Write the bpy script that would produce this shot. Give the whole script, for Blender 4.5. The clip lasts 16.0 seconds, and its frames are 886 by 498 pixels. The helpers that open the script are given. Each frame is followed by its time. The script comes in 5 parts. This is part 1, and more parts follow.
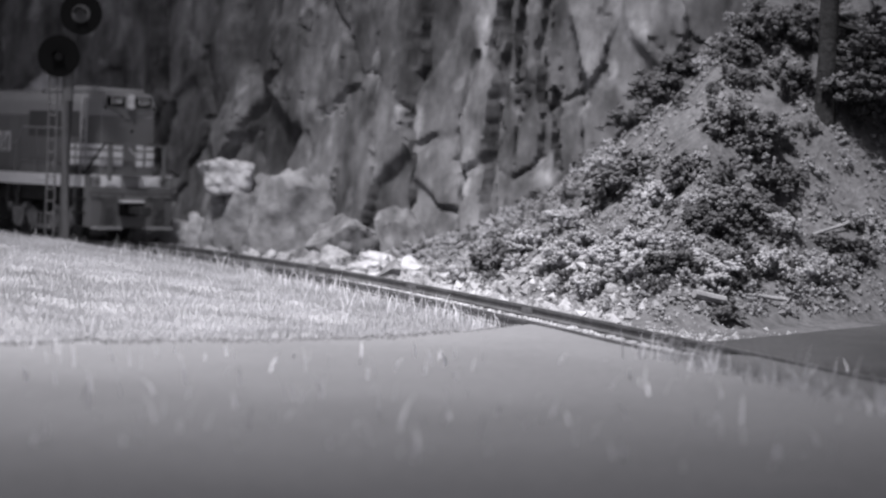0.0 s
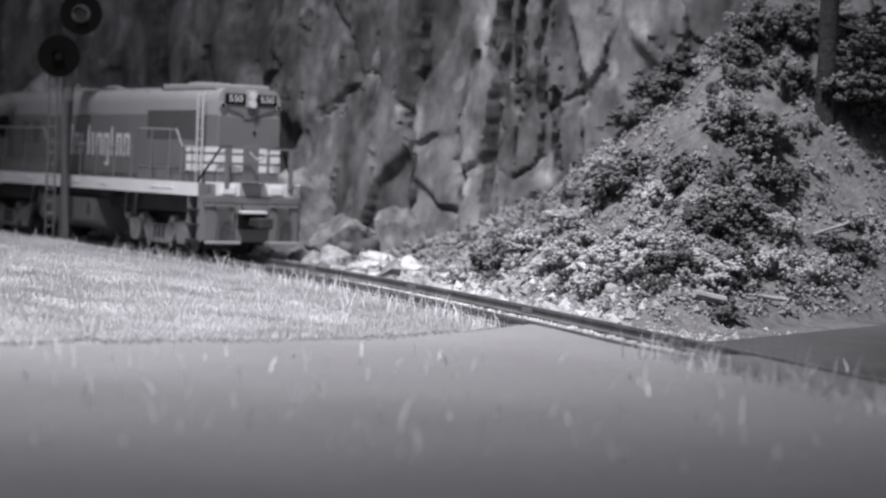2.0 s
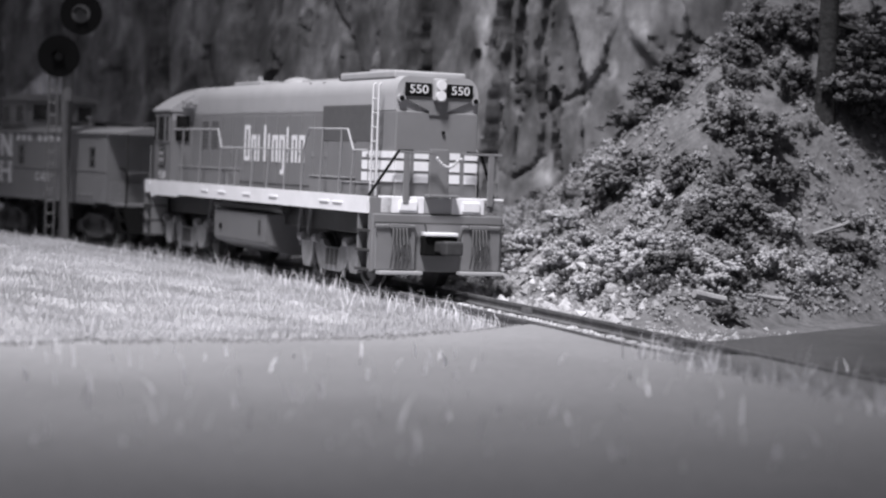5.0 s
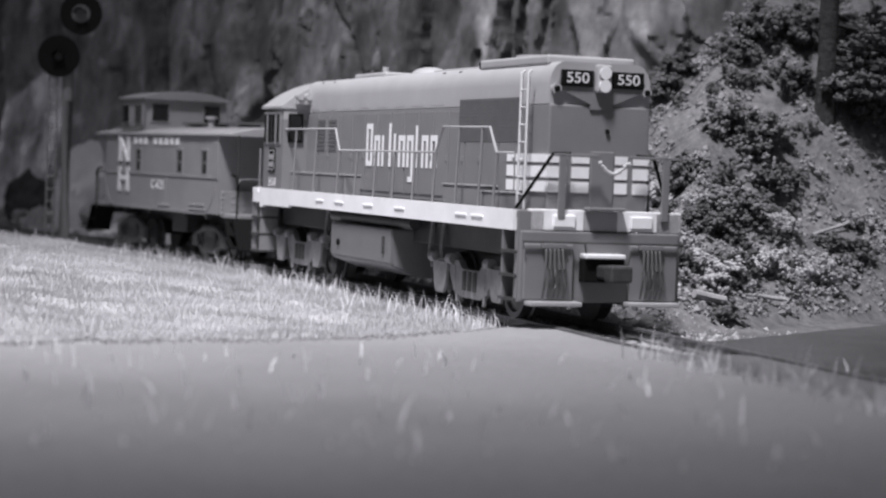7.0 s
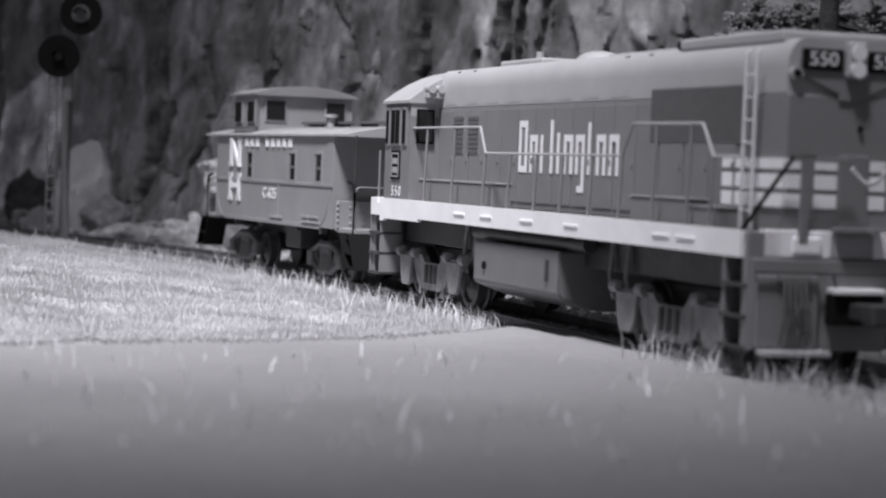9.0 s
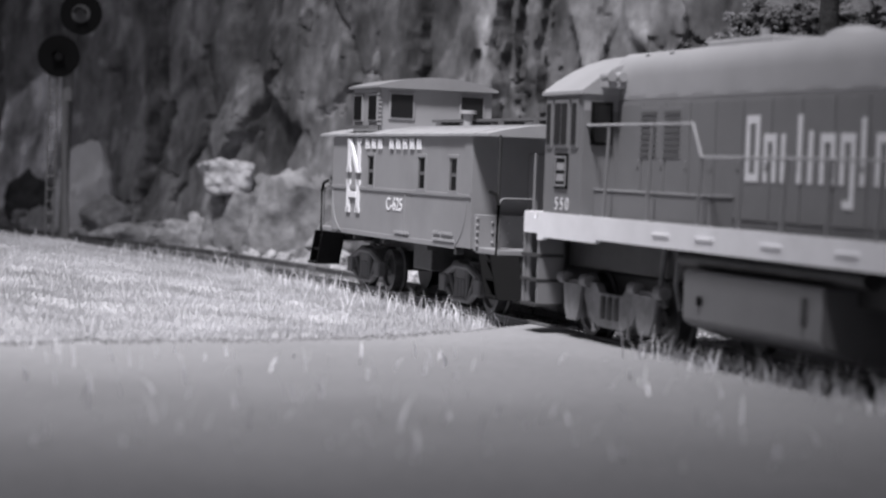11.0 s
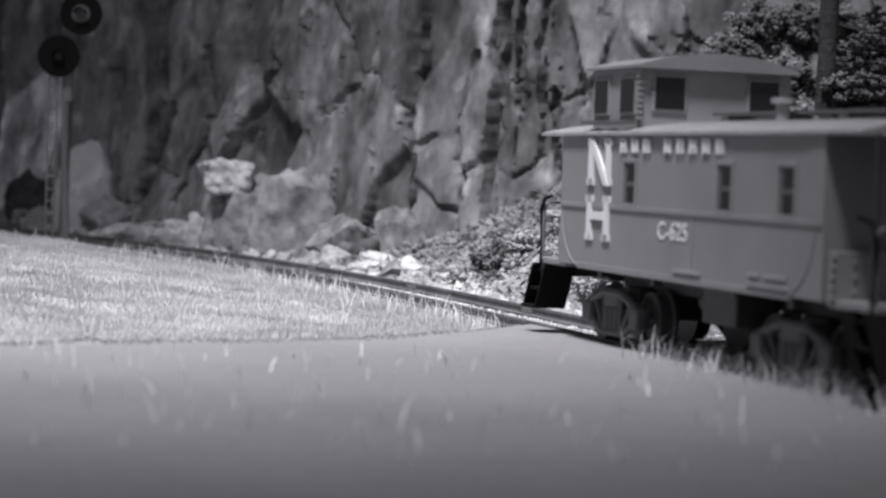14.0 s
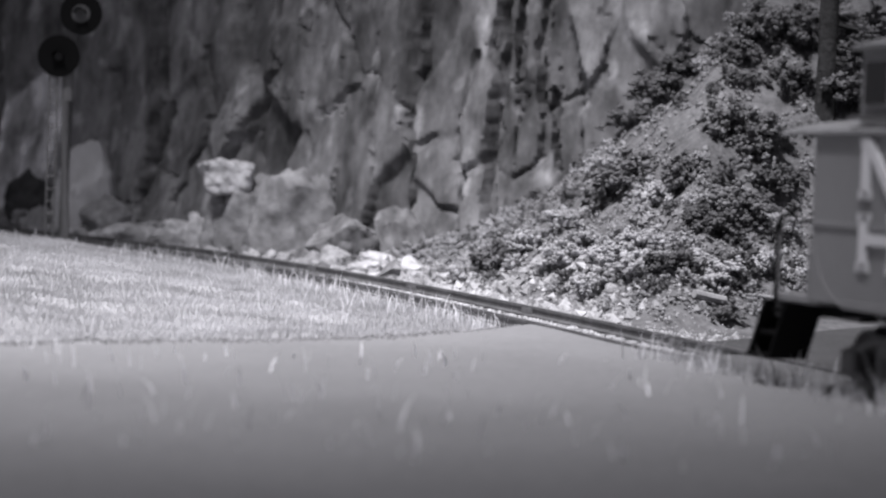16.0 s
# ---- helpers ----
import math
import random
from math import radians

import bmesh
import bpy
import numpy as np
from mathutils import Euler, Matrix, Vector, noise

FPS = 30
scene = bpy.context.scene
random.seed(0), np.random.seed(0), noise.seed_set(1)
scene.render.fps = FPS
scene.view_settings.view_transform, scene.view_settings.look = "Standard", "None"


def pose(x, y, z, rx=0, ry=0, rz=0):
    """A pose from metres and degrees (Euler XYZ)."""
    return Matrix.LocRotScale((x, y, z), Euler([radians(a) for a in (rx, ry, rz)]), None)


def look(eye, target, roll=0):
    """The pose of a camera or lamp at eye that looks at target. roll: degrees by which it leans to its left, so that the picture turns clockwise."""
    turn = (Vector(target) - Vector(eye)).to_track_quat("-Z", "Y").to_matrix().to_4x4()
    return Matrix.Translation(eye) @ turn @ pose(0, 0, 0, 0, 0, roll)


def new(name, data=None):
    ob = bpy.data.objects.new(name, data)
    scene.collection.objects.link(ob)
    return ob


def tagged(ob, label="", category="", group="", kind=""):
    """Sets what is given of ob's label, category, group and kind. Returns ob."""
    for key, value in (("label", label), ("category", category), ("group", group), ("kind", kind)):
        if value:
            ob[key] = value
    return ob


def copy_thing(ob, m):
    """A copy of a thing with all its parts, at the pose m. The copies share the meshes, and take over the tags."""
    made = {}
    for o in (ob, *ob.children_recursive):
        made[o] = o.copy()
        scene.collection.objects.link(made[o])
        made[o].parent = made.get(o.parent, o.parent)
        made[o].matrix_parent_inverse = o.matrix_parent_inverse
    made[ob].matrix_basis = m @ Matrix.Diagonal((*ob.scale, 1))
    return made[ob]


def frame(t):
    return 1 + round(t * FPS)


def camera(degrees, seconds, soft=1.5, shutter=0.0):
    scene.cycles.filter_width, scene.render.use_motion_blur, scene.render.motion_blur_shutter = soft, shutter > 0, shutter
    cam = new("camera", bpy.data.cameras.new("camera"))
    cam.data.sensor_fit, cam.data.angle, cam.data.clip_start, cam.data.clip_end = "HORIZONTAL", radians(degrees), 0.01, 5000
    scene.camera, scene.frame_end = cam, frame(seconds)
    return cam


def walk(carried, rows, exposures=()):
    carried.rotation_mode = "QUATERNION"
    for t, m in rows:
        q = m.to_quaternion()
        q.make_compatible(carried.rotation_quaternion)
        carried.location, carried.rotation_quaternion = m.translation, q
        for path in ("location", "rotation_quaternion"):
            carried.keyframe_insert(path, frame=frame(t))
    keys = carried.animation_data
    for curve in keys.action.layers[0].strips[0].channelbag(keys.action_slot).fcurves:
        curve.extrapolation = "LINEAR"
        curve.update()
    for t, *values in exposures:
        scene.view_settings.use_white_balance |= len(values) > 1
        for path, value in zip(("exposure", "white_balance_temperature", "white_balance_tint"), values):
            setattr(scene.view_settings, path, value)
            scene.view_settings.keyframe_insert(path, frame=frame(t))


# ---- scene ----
# A model railway in HO scale: lengths are drawn in millimetres and scaled to metres.
MM = 0.001
cam = camera(23.9, 16.0, soft=2.2)
EYE = (0.0, 0.0, 0.030)
PITCH, LEAN = 2.28, 2.15
CAM_POSE = pose(*EYE, 90 - PITCH, 0, 0) @ pose(0, 0, 0, 0, 0, LEAN)
walk(cam, [(0, CAM_POSE), (16, CAM_POSE)])
cam.data.dof.use_dof = True
cam.data.dof.focus_distance = 0.46
cam.data.dof.aperture_fstop = 36.0

# ---- light: one assumed, unseen spot over the layout, and the dim room round it ----
world = bpy.data.worlds.new("room")
scene.world = world
world.use_nodes = True
world.node_tree.nodes["Background"].inputs[0].default_value = (0.82, 0.80, 0.88, 1)
world.node_tree.nodes["Background"].inputs[1].default_value = 0.17

# Added spot: its narrow beam's falloff stands in for the lens vignette.
LAMP_AT, LAMP_TO = (-0.24, -0.08, 1.28), (-0.040, 0.475, 0.0)
lamp_data = bpy.data.lights.new("overhead_spot", "SPOT")
lamp_data.energy = 214.0
lamp_data.spot_size = radians(25.0)
lamp_data.spot_blend = 1.0
lamp_data.shadow_soft_size = 0.12
lamp_data.color = (0.975, 0.955, 1.0)
lamp = new("overhead_spot", lamp_data)
lamp.matrix_world = look(LAMP_AT, LAMP_TO) @ Matrix.Diagonal((0.71, 1.0, 1.0, 1.0))  # an oval beam
scene.view_settings.exposure = 0.0


# ---- materials ----
def material(name, colour, rough=0.7, metal=0.0, grain=0.0, size=2.0, bump=0.0, spec=0.5, stain=0.0, stain_size=12.0, spread=0.0, streak=1.0):
    """A surface with fine grain (size in mm), broad stains and relief. streak: below 1 draws the grain out upwards."""
    m = bpy.data.materials.new(name)
    m.use_nodes = True
    nt = m.node_tree
    n, l = nt.nodes, nt.links
    b = n["Principled BSDF"]
    b.inputs["Roughness"].default_value = rough
    b.inputs["Metallic"].default_value = metal
    b.inputs["Specular IOR Level"].default_value = spec
    c = Vector(colour) if hasattr(colour, "__len__") else Vector((colour, colour, colour * 1.03))
    b.inputs["Base Color"].default_value = (*c, 1)
    if not (grain or stain or bump or spread):
        return m
    co = n.new("ShaderNodeTexCoord")
    fine = n.new("ShaderNodeTexNoise")
    fine.inputs["Scale"].default_value = 1 / (size * MM)
    fine.inputs["Detail"].default_value = 6
    fine.inputs["Roughness"].default_value = 0.65
    broad = n.new("ShaderNodeTexNoise")
    broad.inputs["Scale"].default_value = 1 / (stain_size * MM)
    broad.inputs["Detail"].default_value = 4
    mp = n.new("ShaderNodeMapping")
    mp.inputs["Scale"].default_value = (1, 1, streak)
    l.new(co.outputs["Object"], mp.inputs["Vector"])
    l.new(mp.outputs["Vector"], fine.inputs["Vector"])
    l.new(mp.outputs["Vector"], broad.inputs["Vector"])

    def level(sock, low, high):
        r = n.new("ShaderNodeMapRange")
        r.inputs["From Min"].default_value, r.inputs["From Max"].default_value = 0.3, 0.7
        r.inputs["To Min"].default_value, r.inputs["To Max"].default_value = low, high
        l.new(sock, r.inputs["Value"])
        return r.outputs["Result"]

    a = level(fine.outputs["Fac"], 1 - grain, 1 + grain)
    s = level(broad.outputs["Fac"], 1 - stain, 1 + stain)
    mul = n.new("ShaderNodeMath")
    mul.operation = "MULTIPLY"
    l.new(a, mul.inputs[0])
    l.new(s, mul.inputs[1])
    out = mul.outputs[0]
    if spread:
        for node_type, sock in (("ShaderNodeObjectInfo", "Random"), ("ShaderNodeNewGeometry", "Random Per Island")):
            r = n.new("ShaderNodeMapRange")
            r.inputs["To Min"].default_value, r.inputs["To Max"].default_value = 1 - spread, 1 + spread
            l.new(n.new(node_type).outputs[sock], r.inputs["Value"])
            k = n.new("ShaderNodeMath")
            k.operation = "MULTIPLY"
            l.new(out, k.inputs[0])
            l.new(r.outputs["Result"], k.inputs[1])
            out = k.outputs[0]
    sc = n.new("ShaderNodeVectorMath")
    sc.operation = "SCALE"
    sc.inputs[0].default_value = c
    l.new(out, sc.inputs["Scale"])
    l.new(sc.outputs["Vector"], b.inputs["Base Color"])
    if bump:
        bp = n.new("ShaderNodeBump")
        bp.inputs["Strength"].default_value = 1.0
        bp.inputs["Distance"].default_value = bump * MM
        l.new(fine.outputs["Fac"], bp.inputs["Height"])
        l.new(bp.outputs["Normal"], b.inputs["Normal"])
    return m


M_ROCK = material("rock", 0.20, 0.9, grain=0.4, size=3.5, bump=0.7, spec=0.2, stain=0.45, stain_size=13, streak=0.6)
M_CLIFF = material("cliff_rock", 0.16, 0.9, grain=0.3, size=3.2, bump=0.5, spec=0.2, stain=0.6, stain_size=12, streak=0.5)
M_DARKROCK = material("dark_rock", 0.07, 0.9, grain=0.3, size=3, bump=0.7, spec=0.2, stain=0.6, stain_size=14)
M_OUTCROP = material("outcrop_rock", 0.31, 0.9, grain=0.3, size=3, bump=0.7, spec=0.2, stain=0.4, stain_size=9)
M_BOULDER = material("pale_boulder", 0.45, 0.9, grain=0.3, size=3, bump=0.8, spec=0.2, stain=0.25, stain_size=12, spread=0.2)
M_BANK = material("grass_bank", 0.36, 0.95, grain=0.25, size=1.2, bump=0.5, spec=0.1, stain=0.2, stain_size=25)
M_CRUMB = material("earth_crumb", 0.14, 0.95, spread=0.4, spec=0.1)
M_SOIL = material("soil", 0.15, 0.95, grain=0.35, size=2.2, bump=1.0, spec=0.1, stain=0.3, stain_size=20)
M_ROAD = material("road", 0.235, 0.9, grain=0.10, size=1.5, bump=0.15, spec=0.2, stain=0.09, stain_size=60)
M_STONE = material("ballast_stone", 0.40, 0.9, grain=0.2, size=0.6, spec=0.2, spread=0.35)
M_TIE = material("tie", 0.17, 0.85, grain=0.4, size=1.0, bump=0.2, spread=0.25)
M_RAIL = material("rail_steel", 0.15, 0.55, metal=0.4, grain=0.3, size=2.0, stain=0.3)
M_ASPHALT = material("dark_asphalt", 0.075, 0.9, grain=0.25, size=1.2, bump=0.25, spec=0.2, stain=0.25, stain_size=25)
M_WORN = material("worn_asphalt", 0.13, 0.9, grain=0.2, size=1.2, bump=0.2, spec=0.2, stain=0.2, stain_size=25)
M_GRASS = material("grass", 0.50, 0.8, spec=0.2, grain=0.15, size=9, stain=0.3, stain_size=32, spread=0.10)
M_PALE_SLAB = material("pale_slab", 0.62, 0.9, grain=0.12, size=9, bump=0.3, spec=0.2, stain=0.2, stain_size=30)
M_LITTER = material("leaf_litter", 0.24, 0.95, spec=0.1, spread=0.35)
M_TWIG = material("dry_twig", 0.3, 0.8, grain=0.2, size=2)
M_BUSH = material("bush", 0.21, 0.9, grain=0.35, size=1.2, bump=0.5, spec=0.1, stain=0.2, spread=0.2)
M_BUSH_PALE = material("pale_bush", 0.52, 0.9, grain=0.3, size=1.2, bump=0.5, spec=0.1, spread=0.15)
M_RED = material("body_paint", 0.18, 0.42, grain=0.05, size=6, stain=0.06, stain_size=20)
M_GREY = material("hood_paint", 0.34, 0.42, grain=0.05, size=6, stain=0.06, stain_size=20)
M_WHITE = material("white_paint", 0.80, 0.4, grain=0.05, size=4, stain=0.05)
M_CABOOSE = material("caboose_paint", 0.23, 0.5, grain=0.05, size=6, stain=0.07, stain_size=15)
M_ROOFC = material("caboose_roof_paint", 0.30, 0.55, grain=0.06, size=5, stain=0.1)
M_LETTER = material("letter_white", 0.72, 0.5)
M_DARK = material("frame_black", 0.035, 0.5, grain=0.3, size=2, stain=0.3)
M_TANK = material("tank_grey", 0.14, 0.4, grain=0.06, size=5)
M_GLASS = material("window_glass", 0.012, 0.08, spec=0.6)
M_BLACK = material("signal_black", 0.008, 0.8, spec=0.08)
M_MAST = material("mast_grey", 0.15, 0.5, grain=0.15, size=3)
M_STEEL = material("wheel_steel", 0.07, 0.45, metal=0.4, grain=0.2, size=2)
M_SCREEN = material("screen_dark", 0.095, 0.6, grain=0.1, size=2)
M_LENS = material("headlight_lens", 0.75, 0.15, spec=0.8)
M_HOSE = material("rubber_hose", 0.09, 0.55)
M_HANDRAIL = material("handrail_paint", 0.5, 0.4)
M_CABTRIM = material("box_lid_paint", 0.24, 0.4)
M_CABTOP = material("cab_front_paint", 0.30, 0.42, grain=0.05, size=6)
M_ROOFWALK = material("roof_walk_dark", 0.10, 0.6, grain=0.2, size=2)
M_CUPROOF = material("cupola_roof_paint", 0.20, 0.5, grain=0.06, size=5, stain=0.08)
M_TRUCK = material("truck_grey", 0.19, 0.55, grain=0.3, size=2, stain=0.3, stain_size=6)
M_PEDESTAL = material("pedestal_grey", 0.20, 0.55, grain=0.25, size=2, stain=0.3, stain_size=6)
M_LADDER = material("ladder_grey", 0.16, 0.5)
M_STRAW = material("straw", 0.88, 0.7, spec=0.2, spread=0.2)
M_BARK = material("bark", 0.03, 0.95, grain=0.5, size=3, bump=1.0)


def let_through(m, share):
    """Thin blades and flakes let part of the light through."""
    n, l = m.node_tree.nodes, m.node_tree.links
    b, out = n["Principled BSDF"], n["Material Output"]
    t, mix = n.new("ShaderNodeBsdfTranslucent"), n.new("ShaderNodeMixShader")
    if b.inputs["Base Color"].links:
        l.new(b.inputs["Base Color"].links[0].from_socket, t.inputs["Color"])
    mix.inputs[0].default_value = share
    l.new(b.outputs[0], mix.inputs[1])
    l.new(t.outputs[0], mix.inputs[2])
    l.new(mix.outputs[0], out.inputs["Surface"])


def toned(m):
    """Multiplies the colour by the tone stored slab by slab on the mesh: rock colour with shading put in."""
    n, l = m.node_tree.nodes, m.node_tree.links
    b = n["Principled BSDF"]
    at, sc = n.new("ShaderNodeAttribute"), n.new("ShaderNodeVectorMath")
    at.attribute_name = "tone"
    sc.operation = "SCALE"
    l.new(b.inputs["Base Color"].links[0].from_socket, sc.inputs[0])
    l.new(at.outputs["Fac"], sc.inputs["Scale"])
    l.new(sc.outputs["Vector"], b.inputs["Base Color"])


toned(M_CLIFF)
for m in (M_GRASS, M_STRAW):
    let_through(m, 0.45)
for m in (M_BUSH, M_BUSH_PALE):
    let_through(m, 0.45)


# ---- building helpers ----
def part(name, bm, mat, parent=None, label="", smooth=None):
    """Links a bmesh drawn in millimetres as one mesh object under a thing or a part."""
    me = bpy.data.meshes.new(name)
    bmesh.ops.scale(bm, vec=(MM, MM, MM), verts=bm.verts)
    bmesh.ops.recalc_face_normals(bm, faces=bm.faces)
    bm.to_mesh(me)
    bm.free()
    me.materials.append(mat)
    if smooth is not None:
        me.shade_smooth()
        me.set_sharp_from_angle(angle=radians(smooth))
    ob = new(name, me)
    ob.parent = parent
    if label:
        ob["label"] = label
    return ob


def flat(name, verts, faces, mat, parent=None, label="", smooth=False):
    """Links raw vertices (mm) and faces as one mesh object."""
    me = bpy.data.meshes.new(name)
    me.from_pydata((np.asarray(verts, float) * MM).tolist(), [], faces)
    me.materials.append(mat)
    if smooth:
        me.shade_smooth()
    ob = new(name, me)
    ob.parent = parent
    if label:
        ob["label"] = label
    return ob


def thing(name, label, category, group="", kind=""):
    return tagged(new(name), label, category, group, kind)


def box(bm, x0, x1, y0, y1, z0, z1, bevel=0.0, seg=2):
    vs = [bm.verts.new((x, y, z)) for x in (x0, x1) for y in (y0, y1) for z in (z0, z1)]
    fs = [bm.faces.new([vs[i] for i in q]) for q in ((0, 1, 3, 2), (4, 6, 7, 5), (0, 4, 5, 1), (2, 3, 7, 6), (0, 2, 6, 4), (1, 5, 7, 3))]
    if bevel:
        bmesh.ops.bevel(bm, geom=list({e for f in fs for e in f.edges}), offset=bevel, segments=seg, affect="EDGES", profile=0.5)
    return bm


def B(x0, x1, y0, y1, z0, z1, bevel=0.0):
    return box(bmesh.new(), x0, x1, y0, y1, z0, z1, bevel)


def rod(bm, pts, r, n=8):
    """A round bar along a line of points, with capped ends."""
    pts = [Vector(p) for p in pts]
    rings = []
    for i, p in enumerate(pts):
        d = (pts[min(i + 1, len(pts) - 1)] - pts[max(i - 1, 0)]).normalized()
        q = d.to_track_quat("Z", "Y")
        rings.append([bm.verts.new(p + q @ Vector((r * math.cos(a), r * math.sin(a), 0))) for a in (2 * math.pi * k / n for k in range(n))])
    for a, b in zip(rings, rings[1:]):
        for k in range(n):
            bm.faces.new((a[k], a[(k + 1) % n], b[(k + 1) % n], b[k]))
    bm.faces.new(rings[0][::-1])
    bm.faces.new(rings[-1])
    return bm


def prism(bm, outline, y0, y1):
    """An outline in x, z drawn out along y."""
    a = [bm.verts.new((x, y0, z)) for x, z in outline]
    b = [bm.verts.new((x, y1, z)) for x, z in outline]
    n = len(outline)
    bm.faces.new(a)
    bm.faces.new(b[::-1])
    for i in range(n):
        bm.faces.new((a[i], b[i], b[(i + 1) % n], a[(i + 1) % n]))
    return bm


def loft(bm, outline, x0, x1):
    """An outline in y, z drawn out along x."""
    a = [bm.verts.new((x0, y, z)) for y, z in outline]
    b = [bm.verts.new((x1, y, z)) for y, z in outline]
    n = len(outline)
    bm.faces.new(a)
    bm.faces.new(b[::-1])
    for i in range(n):
        bm.faces.new((a[i], b[i], b[(i + 1) % n], a[(i + 1) % n]))
    return bm


def fbm(x, y, z, octaves=4):
    return noise.fractal(Vector((x, y, z)), 1.0, 2.0, octaves)


# ---- the track's line ----
S0, KS = -650.0, 150.0
TURNS = [-30.7, -41.9, -53.0, -64.5, -70.2, -71.9, -70.9, -71.3, -71.6]
GRID = np.arange(-900.0, 700.0, 5.0)
_th = np.radians(np.interp(GRID, S0 + KS * np.arange(len(TURNS)), TURNS))
_i0 = int(np.argmin(abs(GRID)))
_tx = np.concatenate([[0], np.cumsum(5 * np.cos(_th))[:-1]])
_ty = np.concatenate([[0], np.cumsum(5 * np.sin(_th))[:-1]])
TX, TY = _tx - _tx[_i0] + 18.3, _ty - _ty[_i0] + 436.9


def rail_at(s, side=0.0):
    """Place and heading of the track at s mm, moved sideways (positive: away from the camera)."""
    x, y, a = np.interp(s, GRID, TX), np.interp(s, GRID, TY), np.interp(s, GRID, _th)
    return x - math.sin(a) * side, y + math.cos(a) * side, a


_px, _py = TX[::2], TY[::2]


def track_sd(x, y):
    """Along and across the track: s and the signed distance."""
    i = int(np.argmin((_px - x) ** 2 + (_py - y) ** 2)) * 2
    a = _th[i]
    dx, dy = x - TX[i], y - TY[i]
    return GRID[i] + dx * math.cos(a) + dy * math.sin(a), -dx * math.sin(a) + dy * math.cos(a)


def smooth(a, b, x):
    t = min(max((x - a) / (b - a), 0.0), 1.0)
    return t * t * (3 - 2 * t)


# the near edge of the grass, and the far edge of the road where it crosses the rails
GRASS_EDGE = [(-400, 180), (-160, 290), (-75, 330), (-28, 358), (-9, 374), (8, 396), (19, 414)]


def edge_y(x):
    return float(np.interp(x, [p[0] for p in GRASS_EDGE], [p[1] for p in GRASS_EDGE]))


ROAD_FROM = 66.0
HILL_FOOT = [(-60, 680), (-16, 590), (24, 494), (46, 432), (62, 447), (82, 470), (106, 497), (160, 522), (320, 560), (700, 640)]


def beyond_road(x, y):
    """How far a point lies behind the hill's foot; negative on the road."""
    best, sign = 1e9, 1
    for (x0, y0), (x1, y1) in zip(HILL_FOOT, HILL_FOOT[1:]):
        ex, ey = x1 - x0, y1 - y0
        f = min(max(((x - x0) * ex + (y - y0) * ey) / (ex * ex + ey * ey), 0), 1)
        d = math.hypot(x - x0 - f * ex, y - y0 - f * ey)
        if d < best:
            best, sign = d, 1 if ex * (y - y0) - ey * (x - x0) > 0 else -1
    if x > 46:
        sign = 1 if y > np.interp(x, [p[0] for p in HILL_FOOT[3:]], [p[1] for p in HILL_FOOT[3:]]) else -1
    elif y < 432:
        sign = -1
    return best * sign


def ground_z(x, y):
    s, d = track_sd(x, y)
    base = -2.6 + 0.5 * fbm(x / 30, y / 30, 3.1)
    if d < -11:
        up = smooth(0, 60, y - edge_y(x)) * smooth(-11, -60, d)
        base += (5.0 * smooth(-35, -115, x) + 0.3) * up
        base += 1.2 * up * fbm(x / 18, y / 18, 0.4)
        if s < ROAD_FROM:
            base += 0.5 * smooth(-11, -18, d)
    if d > 14:
        far = beyond_road(x, y)
        if far > 0:
            hill = smooth(-250, -70, s)
            rise = (0.72 * min(far, 190) + 0.55 * max(0.0, min(far, 190) - 34)) * hill
            base += rise * (1 + 0.16 * fbm(x / 40, y / 40, 7)) + 3.5 * smooth(0, 25, far) * (0.3 + 0.7 * hill) * fbm(x / 15, y / 15, 9)
    return base


# ---- the ground ----
def build_ground():
    xs = np.concatenate([np.arange(-720, -420, 20.0), np.arange(-420, 420, 5.0), np.arange(420, 561, 20.0)])
    ys = np.concatenate([np.arange(-260, 0, 20.0), np.arange(0, 1100, 5.0), np.arange(1100, 1201, 20.0)])
    verts = [(x, y, ground_z(x, y)) for y in ys for x in xs]
    w = len(xs)
    faces = [(j * w + i, j * w + i + 1, (j + 1) * w + i + 1, (j + 1) * w + i) for j in range(len(ys) - 1) for i in range(w - 1)]
    ob = flat("ground", verts, faces, M_SOIL, smooth=True)
    ob.data.materials.append(M_BANK)
    for f in ob.data.polygons:
        x, y = f.center.x / MM, f.center.y / MM
        if track_sd(x, y)[1] < -9 and abs(x) < 400 and 0 < y < 1100:
            f.material_index = 1
    tagged(ob, "pale earth and fine gravel ground of the model layout", "ground", kind="structure")


